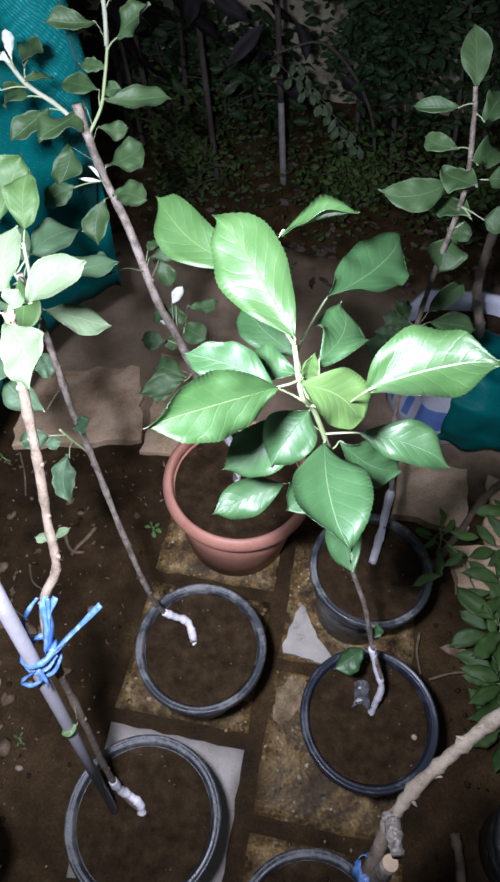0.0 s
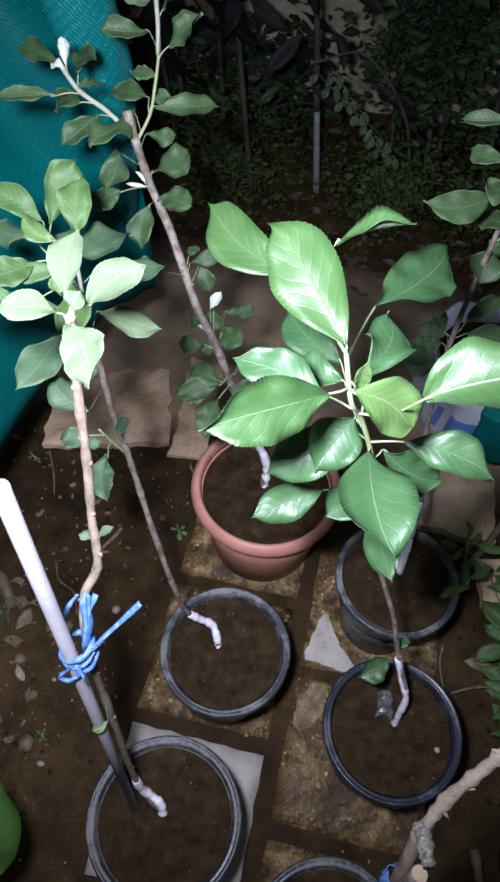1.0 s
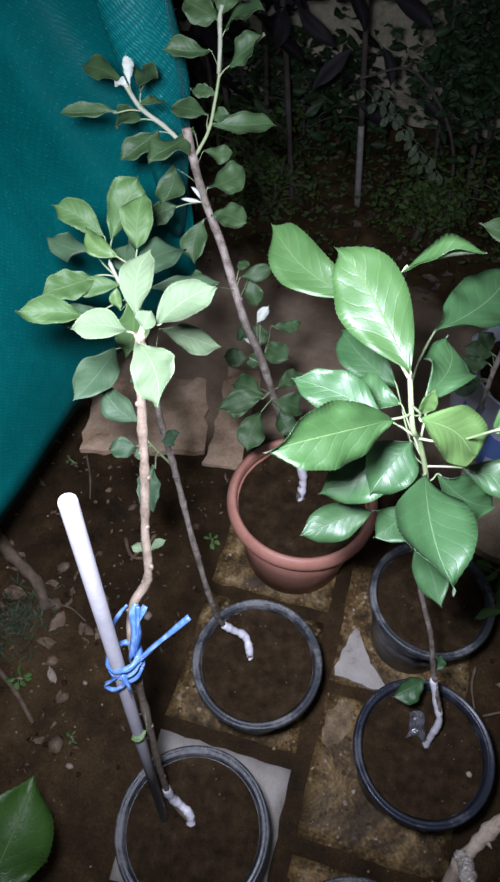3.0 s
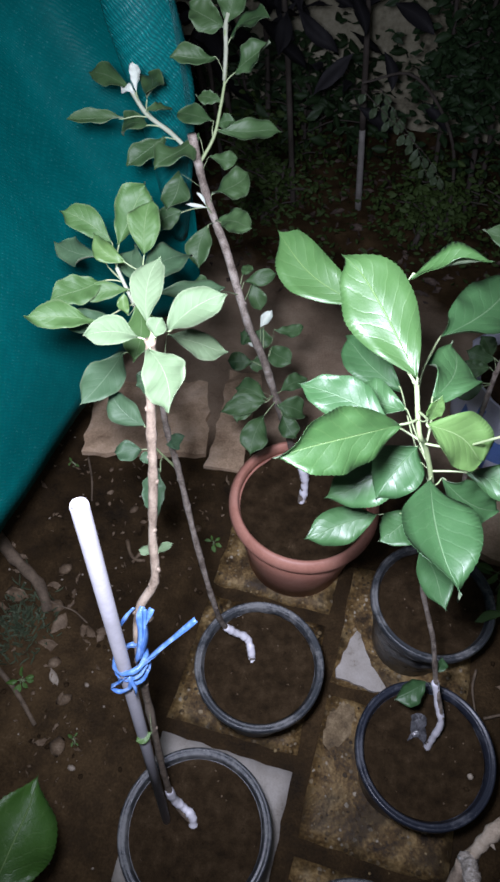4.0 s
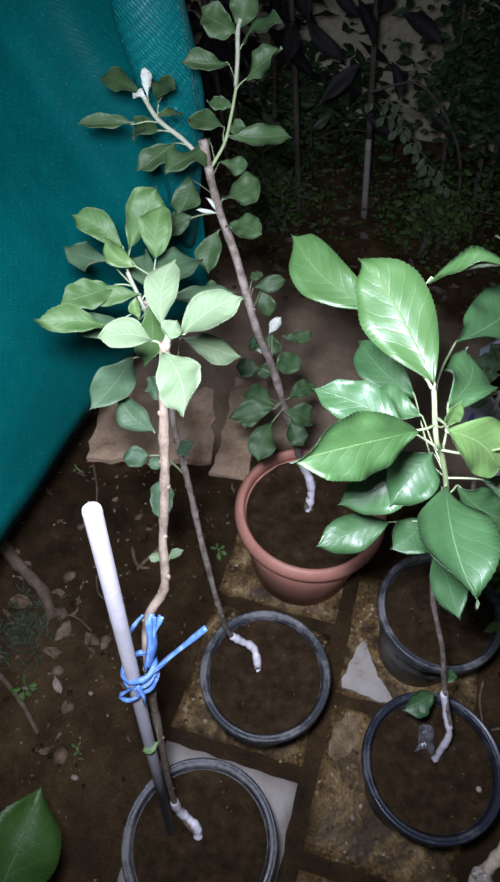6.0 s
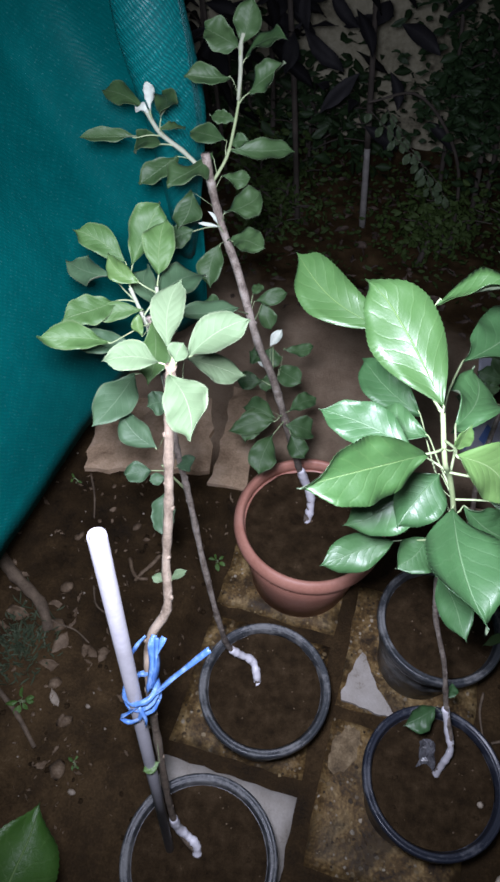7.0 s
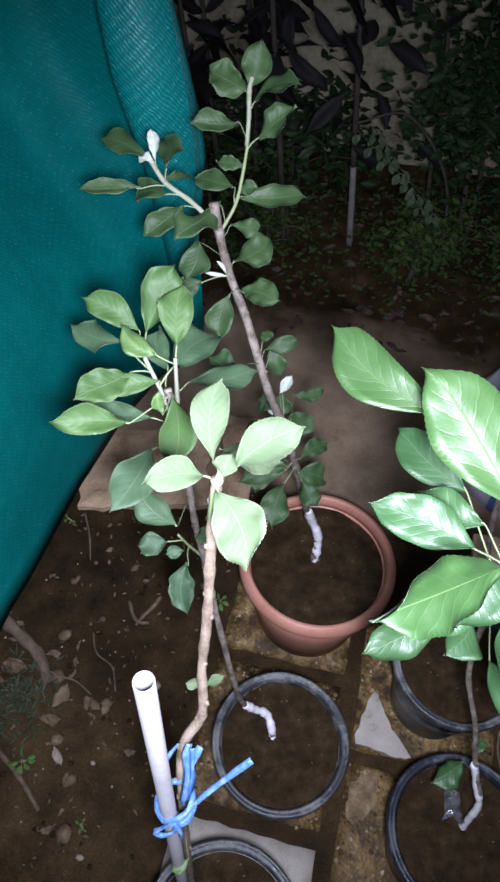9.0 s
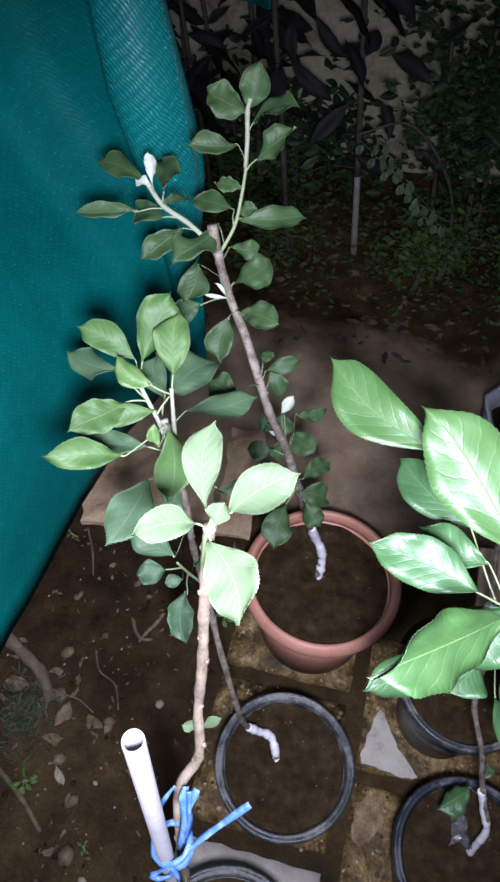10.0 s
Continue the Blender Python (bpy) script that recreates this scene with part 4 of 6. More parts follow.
leaf(slim, (-0.319, 0.634, 1.095), (-0.360, 0.649, 1.110), 0.022, fold=0.5, curl=0.25, young=1)
leaf(slim, (-0.297, 0.607, 1.075), (-0.275, 0.539, 1.060), 0.037, fold=0.2, curl=0.25)
leaf(slim, (-0.320, 0.595, 1.000), (-0.333, 0.514, 1.000), 0.044, fold=0.25, curl=0.35)
leaf(slim, (-0.300, 0.587, 1.070), (-0.307, 0.597, 1.090), 0.012, fold=0.5, curl=0.1, young=1)
leaf(slim, (-0.329, 0.680, 1.030), (-0.358, 0.733, 1.030), 0.029, fold=0.25, curl=0.2)
leaf(slim, (-0.294, 0.621, 0.930), (-0.314, 0.599, 0.940), 0.031, fold=0.25, curl=0.2)
leaf(slim, (-0.284, 0.553, 0.930), (-0.332, 0.569, 0.960), 0.036, fold=0.25, curl=0.25)
leaf(slim, (-0.309, 0.578, 0.840), (-0.341, 0.563, 0.836), 0.029, fold=0.25, curl=0.25)
leaf(slim, (-0.276, 0.581, 0.860), (-0.252, 0.588, 0.880), 0.021, fold=0.3, curl=0.3)
leaf(slim, (-0.280, 0.563, 0.830), (-0.268, 0.512, 0.800), 0.035, fold=0.3, curl=0.3)
leaf(slim, (-0.285, 0.567, 0.850), (-0.303, 0.555, 0.850), 0.016, fold=0.3, curl=0.2)

tall = sapling("tall leaning apple sapling with small dark green leaves", [(-0.131, 0.913, 0.238), (-0.131, 0.934, 0.3), (-0.158, 0.939, 0.37), (-0.18, 0.9, 0.52), (-0.195, 0.866, 0.64), (-0.222, 0.852, 0.76), (-0.249, 0.858, 0.82), (-0.293, 0.9, 0.905), (-0.325, 0.911, 0.985), (-0.341, 0.905, 1.08)], 0.0072, 0.0056, BARK, LEAF_DULL, 4)
tall["ruffle"], tall["broad"], tall["drop"] = 1.3, 0.12, 0.022
graft_tape(tall, [(-0.130, 0.911, 0.230), (-0.128, 0.928, 0.275), (-0.134, 0.936, 0.315), (-0.152, 0.939, 0.360), (-0.163, 0.930, 0.410)], 0.0086, 4)
side_shoot(tall, [(-0.333, 0.906, 1.040), (-0.321, 0.930, 1.064), (-0.317, 0.946, 1.090), (-0.317, 0.976, 1.13), (-0.32, 0.985, 1.175)], 0.0021, 0.0019, SHOOT, 41)
side_shoot(tall, [(-0.317, 0.968, 1.122), (-0.318, 0.980, 1.150), (-0.320, 0.987, 1.178), (-0.318, 0.991, 1.192)], 0.0024, 0.0030, SHOOT_DOWNY, 43)
side_shoot(tall, [(-0.342, 0.908, 1.05), (-0.370, 0.910, 1.073), (-0.398, 0.9, 1.1), (-0.412, 0.894, 1.13)], 0.0030, 0.0030, SHOOT_DOWNY, 42)
leaf(tall, (-0.422, 0.882, 1.100), (-0.492, 0.864, 1.095), 0.022, fold=0.5, curl=0.3)
leaf(tall, (-0.412, 0.894, 1.130), (-0.491, 0.938, 1.120), 0.027, fold=0.4, curl=0.3)
leaf(tall, (-0.406, 0.890, 1.130), (-0.427, 0.896, 1.130), 0.014, fold=0.6, curl=0.1, pale=1)
leaf(tall, (-0.407, 0.895, 1.130), (-0.419, 0.922, 1.150), 0.014, fold=0.6, curl=0.1, pale=1)
leaf(tall, (-0.395, 0.898, 1.120), (-0.422, 0.975, 1.110), 0.030, fold=0.25, curl=0.3)
leaf(tall, (-0.394, 0.891, 1.110), (-0.373, 0.925, 1.100), 0.017, fold=0.3, curl=0.3)
leaf(tall, (-0.396, 0.893, 1.090), (-0.451, 0.927, 1.050), 0.030, fold=0.3, curl=0.4)
leaf(tall, (-0.378, 0.905, 1.070), (-0.418, 0.865, 1.045), 0.035, fold=0.25, curl=0.3)
leaf(tall, (-0.336, 0.920, 1.070), (-0.378, 0.856, 1.060), 0.045, fold=0.2, curl=0.25)
leaf(tall, (-0.361, 0.907, 1.020), (-0.367, 0.863, 0.990), 0.042, fold=0.2, curl=0.3)
leaf(tall, (-0.345, 0.869, 0.990), (-0.384, 0.844, 0.970), 0.035, fold=0.2, curl=0.3)
leaf(tall, (-0.313, 0.877, 0.970), (-0.315, 0.831, 0.930), 0.038, fold=0.25, curl=0.25)
leaf(tall, (-0.316, 0.903, 1.000), (-0.277, 0.953, 1.006), 0.042, fold=0.25, curl=0.2)
leaf(tall, (-0.294, 0.869, 0.985), (-0.243, 0.838, 1.005), 0.038, fold=0.25, curl=0.35)
leaf(tall, (-0.321, 0.910, 1.050), (-0.288, 0.933, 1.040), 0.024, fold=0.2, curl=0.3)
leaf(tall, (-0.322, 0.989, 1.175), (-0.373, 1.003, 1.185), 0.042, fold=0.3, curl=0.4)
leaf(tall, (-0.320, 0.988, 1.180), (-0.311, 1.001, 1.228), 0.035, fold=0.5, curl=0.3)
leaf(tall, (-0.315, 0.990, 1.165), (-0.254, 0.953, 1.210), 0.026, fold=0.5, curl=0.3)
leaf(tall, (-0.306, 0.976, 1.130), (-0.264, 0.995, 1.163), 0.033, fold=0.3, curl=0.35)
leaf(tall, (-0.326, 0.967, 1.150), (-0.379, 0.945, 1.156), 0.028, fold=0.5, curl=0.35)
leaf(tall, (-0.318, 0.962, 1.100), (-0.353, 0.961, 1.100), 0.023, fold=0.25, curl=0.3)
leaf(tall, (-0.316, 0.935, 1.075), (-0.240, 0.973, 1.070), 0.032, fold=0.35, curl=0.45)
leaf(tall, (-0.325, 0.944, 1.080), (-0.383, 0.968, 1.070), 0.031, fold=0.25, curl=0.3)
leaf(tall, (-0.321, 0.943, 1.075), (-0.294, 0.945, 1.085), 0.019, fold=0.4, curl=0.4)
leaf(tall, (-0.264, 0.888, 0.870), (-0.221, 0.918, 0.876), 0.025, fold=0.2, curl=0.2)
leaf(tall, (-0.271, 0.903, 0.870), (-0.269, 0.930, 0.870), 0.019, fold=0.2, curl=0.2)
leaf(tall, (-0.261, 0.930, 0.840), (-0.238, 0.910, 0.800), 0.030, fold=0.2, curl=0.3)
leaf(tall, (-0.237, 0.893, 0.780), (-0.224, 0.916, 0.800), 0.017, fold=0.6, curl=0.1, pale=1)
leaf(tall, (-0.218, 0.913, 0.760), (-0.173, 0.939, 0.751), 0.023, fold=0.3, curl=0.2)
leaf(tall, (-0.234, 0.903, 0.770), (-0.233, 0.882, 0.740), 0.043, fold=0.2, curl=0.3)
leaf(tall, (-0.218, 0.886, 0.740), (-0.175, 0.858, 0.752), 0.039, fold=0.25, curl=0.3)
leaf(tall, (-0.237, 0.853, 0.740), (-0.279, 0.848, 0.730), 0.031, fold=0.3, curl=0.3)
leaf(tall, (-0.206, 0.839, 0.665), (-0.274, 0.793, 0.660), 0.038, fold=0.3, curl=0.3)
leaf(tall, (-0.206, 0.818, 0.650), (-0.211, 0.747, 0.630), 0.049, fold=0.3, curl=0.3)
leaf(tall, (-0.188, 0.854, 0.680), (-0.149, 0.901, 0.670), 0.031, fold=0.3, curl=0.3)
leaf(tall, (-0.187, 0.841, 0.660), (-0.142, 0.858, 0.630), 0.044, fold=0.2, curl=0.3)
leaf(tall, (-0.207, 0.840, 0.670), (-0.270, 0.859, 0.660), 0.044, fold=0.2, curl=0.3)
leaf(tall, (-0.178, 0.839, 0.640), (-0.145, 0.811, 0.620), 0.040, fold=0.2, curl=0.3)
leaf(tall, (-0.242, 0.892, 0.750), (-0.273, 0.898, 0.750), 0.036, fold=0.2, curl=0.3)
leaf(tall, (-0.235, 0.887, 0.720), (-0.231, 0.858, 0.710), 0.034, fold=0.2, curl=0.3)
leaf(tall, (-0.231, 0.864, 0.660), (-0.251, 0.797, 0.640), 0.044, fold=0.25, curl=0.3)
leaf(tall, (-0.278, 0.787, 0.930), (-0.319, 0.803, 0.930), 0.039, fold=0.25, curl=0.3)

leaf(tall, (-0.318, 0.893, 0.985), (-0.350, 0.890, 0.987), 0.005, fold=0.6, curl=0.2, pale=1)
leaf(tall, (-0.322, 0.894, 0.988), (-0.336, 0.898, 1.003), 0.005, fold=0.6, curl=0.2, pale=1)
leaf(tall, (-0.228, 0.868, 0.760), (-0.250, 0.862, 0.770), 0.007, fold=0.6, curl=0.1, pale=1)

rear = sapling("young apple sapling with rounded dull green leaves", [(0.189, 0.779, 0.238), (0.192, 0.829, 0.31), (0.191, 0.87, 0.39), (0.164, 0.924, 0.52), (0.153, 0.966, 0.69), (0.147, 0.944, 0.87), (0.147, 0.926, 1.02), (0.129, 0.915, 1.12), (0.117, 0.899, 1.165)], 0.0068, 0.0024, BARK, LEAF_DULL, 5)
graft_tape(rear, [(0.189, 0.779, 0.238), (0.192, 0.829, 0.31), (0.191, 0.87, 0.39)], 0.0080, 5)
leaf(rear, (0.119, 0.905, 1.160), (0.106, 0.960, 1.200), 0.033, fold=0.3, curl=0.2)
leaf(rear, (0.122, 0.899, 1.050), (0.039, 0.858, 1.049), 0.041, fold=0.25, curl=0.2)
leaf(rear, (0.106, 0.902, 1.140), (0.058, 0.906, 1.130), 0.019, fold=0.8, curl=0.5)
leaf(rear, (0.120, 0.909, 1.090), (0.082, 0.942, 1.080), 0.026, fold=0.2, curl=0.2)
leaf(rear, (0.138, 0.899, 1.130), (0.156, 0.945, 1.140), 0.032, fold=0.4, curl=0.3)
leaf(rear, (0.152, 0.886, 1.060), (0.111, 0.920, 1.050), 0.041, fold=0.2, curl=0.3)
leaf(rear, (0.146, 0.897, 1.080), (0.174, 0.955, 1.070), 0.035, fold=0.2, curl=0.2)
leaf(rear, (0.163, 0.908, 1.000), (0.124, 0.969, 0.980), 0.039, fold=0.2, curl=0.3)
leaf(rear, (0.158, 0.960, 0.930), (0.149, 0.915, 0.900), 0.054, fold=0.25, curl=0.3)
leaf(rear, (0.168, 0.918, 1.050), (0.196, 0.917, 1.050), 0.034, fold=0.2, curl=0.3)
leaf(rear, (0.162, 0.939, 0.970), (0.163, 0.937, 0.940), 0.033, fold=0.2, curl=0.3)
leaf(rear, (0.178, 0.909, 1.000), (0.210, 0.908, 1.000), 0.033, fold=0.2, curl=0.3)
leaf(rear, (0.166, 0.986, 0.760), (0.216, 1.042, 0.780), 0.033, fold=0.4, curl=0.2)
leaf(rear, (0.174, 0.985, 0.740), (0.255, 1.006, 0.720), 0.046, fold=0.25, curl=0.2)
leaf(rear, (0.144, 0.985, 0.730), (0.095, 0.983, 0.740), 0.037, fold=0.25, curl=0.3)
leaf(rear, (0.140, 0.974, 0.720), (0.087, 0.959, 0.720), 0.033, fold=0.25, curl=0.3)
leaf(rear, (0.138, 0.980, 0.740), (0.113, 1.000, 0.760), 0.031, fold=0.3, curl=0.2)
leaf(rear, (0.136, 0.955, 0.700), (0.074, 0.959, 0.690), 0.039, fold=0.3, curl=0.3)
leaf(rear, (0.136, 0.947, 0.700), (0.092, 0.936, 0.680), 0.033, fold=0.3, curl=0.3)


# ---- stake and tie ----
def stake():
    holder = thing("stake", (-0.205, 0.237, 0.10), "grey-white plastic pipe stake leaning in a black pot", "stake")
    a, b = Vector((-0.201, 0.224, 0.10)), Vector((-0.222, 0.332, 1.150))
    axis = (b - a).normalized()
    s = Vector((1, 0, 0))
    s = (s - axis * s.dot(axis)).normalized()
    t = axis.cross(s)
    bm = bmesh.new()
    length, segs, rings = (b - a).length, 28, []
    profile = [(0.0069, 0.0), (0.0069, length * 0.5), (0.0069, length - 0.001), (0.0066, length), (0.0060, length), (0.0057, length - 0.002), (0.0057, length * 0.5), (0.0057, 0.0)]
    for r, h in profile:
        rings.append([bm.verts.new(a + axis * h + (s * math.cos(2 * math.pi * k / segs) + t * math.sin(2 * math.pi * k / segs)) * r) for k in range(segs)])
    for lo, hi in zip(rings, rings[1:] + rings[:1]):
        for k in range(segs):
            bm.faces.new((lo[k], lo[(k + 1) % segs], hi[(k + 1) % segs], hi[k]))
    part("pipe", bm, PIPE, holder)
    # the sawn end, a narrow worn ring
    bm = bmesh.new()
    ring = [[bm.verts.new(b + axis * h + (s * math.cos(2 * math.pi * k / segs) + t * math.sin(2 * math.pi * k / segs)) * r) for k in range(segs)] for r, h in ((0.0066, 0.0002), (0.0065, 0.0008), (0.0061, 0.0008), (0.0060, 0.0002))]
    for lo, hi in zip(ring, ring[1:] + ring[:1]):
        for k in range(segs):
            bm.faces.new((lo[k], lo[(k + 1) % segs], hi[(k + 1) % segs], hi[k]))
    part("sawn_end", bm, PIPE, holder, "sawn open end of the pipe")


def ribbon(bm, points, width, seed):
    """A flat strand of raffia, twisted along its way, with thickness."""
    way = spline(points, 6)
    rng = random.Random(seed)
    turn = rng.uniform(0, 3)
    prev = None
    for i, p in enumerate(way):
        axis = (way[min(i + 1, len(way) - 1)] - way[max(i - 1, 0)]).normalized()
        ref = Vector((math.cos(turn + i * 0.09), math.sin(turn + i * 0.09), 0.35))
        a = (ref - axis * ref.dot(axis)).normalized()
        b = axis.cross(a)
        w = width * (0.90 + 0.10 * math.sin(i * 0.7 + seed))
        ring = [bm.verts.new(p + a * w * q + b * c) for q, c in ((-0.5, 0.0004), (0, 0.0011), (0.5, 0.0004), (0.5, -0.0003), (0, 0.0004), (-0.5, -0.0003))]
        if prev:
            for k in range(6):
                bm.faces.new((prev[k], prev[(k + 1) % 6], ring[(k + 1) % 6], ring[k]))
        else:
            bm.faces.new(ring[::-1])
        prev = ring
    bm.faces.new(prev)


def raffia_tie():
    holder = thing("raffia_tie", (-0.214, 0.312, 0.865), "bright blue plastic raffia tied round stake and stem", "plant tie")
    c = Vector((-0.214, 0.312, 0.868))
    strands = []
    for k in range(3):
        loop = []
        for q in range(13):
            ang = q * math.pi / 6
            loop.append(c + Vector((0.0165 * math.cos(ang), 0.0165 * math.sin(ang) + 0.002, 0.010 * math.sin(ang + k) + 0.010 * (k - 1))))
        strands.append(("loop", loop, 0.0060))
    strands.append(("loose_end", [c + Vector(v) for v in ((0.012, -0.004, 0.012), (0.024, 0.008, 0.026), (0.040, 0.022, 0.044), (0.060, 0.038, 0.070))], 0.0062))
    strands.append(("loose_end", [c + Vector(v) for v in ((0.010, 0.002, 0.010), (0.014, 0.014, 0.034), (0.012, 0.030, 0.052), (0.014, 0.040, 0.060))], 0.0070))
    strands.append(("loose_end", [c + Vector(v) for v in ((0.006, 0.002, 0.010), (0.008, 0.016, 0.036), (0.004, 0.030, 0.052), (0.004, 0.040, 0.058))], 0.0070))
    strands.append(("loose_end", [c + Vector(v) for v in ((-0.006, 0.006, 0.008), (-0.016, 0.018, 0.030), (-0.012, 0.030, 0.042), (-0.006, 0.040, 0.048))], 0.0045))
    strands.append(("loose_end", [c + Vector(v) for v in ((0.004, -0.014, 0.004), (0.012, -0.020, -0.012), (0.010, -0.022, -0.026))], 0.0045))
    strands.append(("bow_loop", [c + Vector(v) for v in ((0.002, -0.014, 0.002), (-0.008, -0.022, -0.006), (-0.014, -0.024, -0.016), (-0.006, -0.024, -0.024), (0.004, -0.020, -0.016), (0.006, -0.015, -0.004))], 0.0045))
    strands.append(("loose_end", [c + Vector(v) for v in ((0.008, 0.000, 0.008), (0.012, 0.014, 0.036), (0.010, 0.028, 0.054), (0.008, 0.036, 0.064))], 0.0050))
    strands.append(("loose_end", [c + Vector(v) for v in ((0.013, -0.004, 0.010), (0.026, 0.010, 0.026), (0.041, 0.024, 0.044), (0.054, 0.034, 0.060))], 0.0050))
    for k, (name, pts, w) in enumerate(strands):
        bm = bmesh.new()
        ribbon(bm, pts, w, k)
        part(name, bm, RAFFIA, holder)


stake()
raffia_tie()


# ---- the cut branch in the nearest pot ----
def cut_branch():
    base = (0.150, 0.120, 0.235)
    holder = thing("grafted_stump", base, "old grey apple stump with a sawn end and one pale branch", "sapling")
    trunk = [base, (0.148, 0.135, 0.42), (0.142, 0.165, 0.60), (0.143, 0.205, 0.735), (0.146, 0.241, 0.80)]
    bm = bmesh.new()
    tube(bm, spline(trunk, 8), 0.0090, 0.0062, 12, 0.10, 71, 0.16)
    part("trunk", bm, BARK_GREY, holder)
    bm = bmesh.new()
    tube(bm, spline([(0.145, 0.236, 0.79), (0.159, 0.268, 0.84), (0.181, 0.295, 0.88), (0.199, 0.315, 0.92), (0.225, 0.342, 0.97), (0.27, 0.39, 1.03)], 7), 0.0064, 0.0050, 10, 0.10, 72, 0.28)
    branch = part("branch", bm, BARK_PALE, holder, "pale knobbly branch")
    rng = random.Random(77)
    way = spline([(0.145, 0.236, 0.79), (0.159, 0.268, 0.84), (0.181, 0.295, 0.88), (0.199, 0.315, 0.92), (0.225, 0.342, 0.97), (0.27, 0.39, 1.03)], 7)
    for i in range(6, len(way) - 2, 4):
        a = i * 1.9 + rng.uniform(-0.4, 0.4)
        out = Vector((math.cos(a), math.sin(a) * 0.6, 0.75 * math.sin(a) + 0.3)).normalized()
        bm = bmesh.new()
        tube(bm, [way[i] + out * q for q in (0.003, 0.0062, 0.0090, 0.0125)], 0.0036, 0.0006, 7, 0.06, i)
        part("bud", bm, BARK_PALE, branch)
    bm = bmesh.new()
    tube(bm, spline([(0.142, 0.172, 0.62), (0.150, 0.192, 0.71), (0.153, 0.210, 0.785)], 6), 0.0088, 0.0080, 14, 0.04, 73)
    part("sawn_stub", bm, BARK, holder)
    bm = bmesh.new()
    axis = (Vector((0.153, 0.210, 0.785)) - Vector((0.150, 0.192, 0.71))).normalized()
    c = Vector((0.153, 0.210, 0.785)) + axis * 0.0012
    s = Vector((1, 0, 0)).cross(axis).normalized()
    t = axis.cross(s)
    ring = [bm.verts.new(c + (s * math.cos(k * 0.2618) + t * math.sin(k * 0.2618)) * 0.0076) for k in range(24)]
    ring2 = [bm.verts.new(v.co - axis * 0.004) for v in ring]
    bm.faces.new(ring)
    for k in range(24):
        bm.faces.new((ring[k], ring2[k], ring2[(k + 1) % 24], ring[(k + 1) % 24]))
    part("sawn_face", bm, WOOD_CUT, holder, "fresh pale sawn wood", False)
    bm = bmesh.new()
    tube(bm, spline([(0.147, 0.244, 0.812), (0.147, 0.232, 0.826), (0.148, 0.214, 0.838)], 6), 0.0078, 0.0060, 11, 0.30, 74)
    part("film_wrap", bm, FILM_WRAP, holder, "torn clear film wrapped round the graft")
    bm = bmesh.new()
    ribbon(bm, [(0.130, 0.206, 0.722), (0.138, 0.192, 0.730), (0.154, 0.196, 0.730), (0.156, 0.212, 0.726), (0.142, 0.218, 0.722), (0.130, 0.208, 0.718)], 0.020, 9)
    part("raffia_wrap", bm, RAFFIA, holder, "blue raffia wrapped round the trunk")


FILM_WRAP = surface("graft_film", [(0.34, (0.12, 0.10, 0.075)), (0.52, (0.30, 0.27, 0.23)), (0.68, (0.70, 0.68, 0.64))], 130, 420, 0.22, 1.0, 0.004)
cut_branch()


# ---- loose things on the soil and in the pots ----
def film_scrap():
    bm = bmesh.new()
    rng = random.Random(3)
    grid = [[bm.verts.new((0.176 + 0.028 * i / 5 + rng.uniform(-0.003, 0.003), 0.486 + 0.046 * j / 6 + rng.uniform(-0.003, 0.003) - 0.01 * (i - 2.5) ** 2 / 9, 0.2405 + 0.010 * abs(math.sin(i * 1.4 + j)) + rng.uniform(0, 0.004))) for i in range(6)] for j in range(7)]
    for j in range(6):
        for i in range(5):
            bm.faces.new((grid[j][i], grid[j][i + 1], grid[j + 1][i + 1], grid[j + 1][i]))
    ob = part("film_scrap", bm, FILM, None, "", False)
    ob.modifiers.new("thickness", "SOLIDIFY").thickness = 0.0006
    tagged(ob, "crumpled scrap of grey clear film on the pot's soil", "plastic scrap")


film_scrap()


def single_stone(name, x, y, z, size, seed, mat, label, category, flat=0.6):
    bm = bmesh.new()
    rock(bm, (x, y, z), size, seed, flat)
    tagged(part(name, bm, mat, None), label, category, "stones on the soil")


for k, (x, y, size, flat) in enumerate(((-0.455, 0.290, 0.010, 0.7), (-0.500, 0.320, 0.022, 0.25), (-0.530, 0.412, 0.018, 0.25), (-0.640, 0.605, 0.024, 0.3),
                                        (-0.585, 0.480, 0.022, 0.3), (-0.415, 0.640, 0.014, 0.35), (-0.380, 0.900, 0.012, 0.4), (-0.560, 0.905, 0.015, 0.35), (-0.660, 0.700, 0.02, 0.3))):
    single_stone("stone", x, y, 0.004, size, 300 + k, PEBBLE if k in (0, 5) else LITTER, "small rounded pale stone" if k in (0, 5) else "flat brown stone pressed into the soil", "stone", flat)
single_stone("pebble", 0.292, 0.452, 0.240, 0.007, 320, PEBBLE, "small pale pebble on the pot's soil", "stone", 0.8)


def dry_leaf(x, y, z, size, seed, mat=None):
    rng = random.Random(seed)
    a = rng.uniform(0, 6.28)
    base, tip = (x, y, z + 0.003), (x + size * math.cos(a), y + size * math.sin(a), z + 0.004 + rng.uniform(0, 0.006))
    verts, faces, slots, uvs, *_ = blade_mesh(base, tip, size * rng.uniform(0.2, 0.6), rng.uniform(-0.3, 0.7), rng.uniform(-0.1, 0.35), rng.uniform(-25, 25), seed, 8, 2)
    # torn, crumbled edges
    half = len(verts) // 2
    for i in range(half):
        d = Vector((rng.uniform(-1, 1), rng.uniform(-1, 1), rng.uniform(0, 0.5))) * size * 0.075
        verts[i] = verts[i] + d
        verts[half + i] = verts[half + i] + d
    return verts, faces, uvs


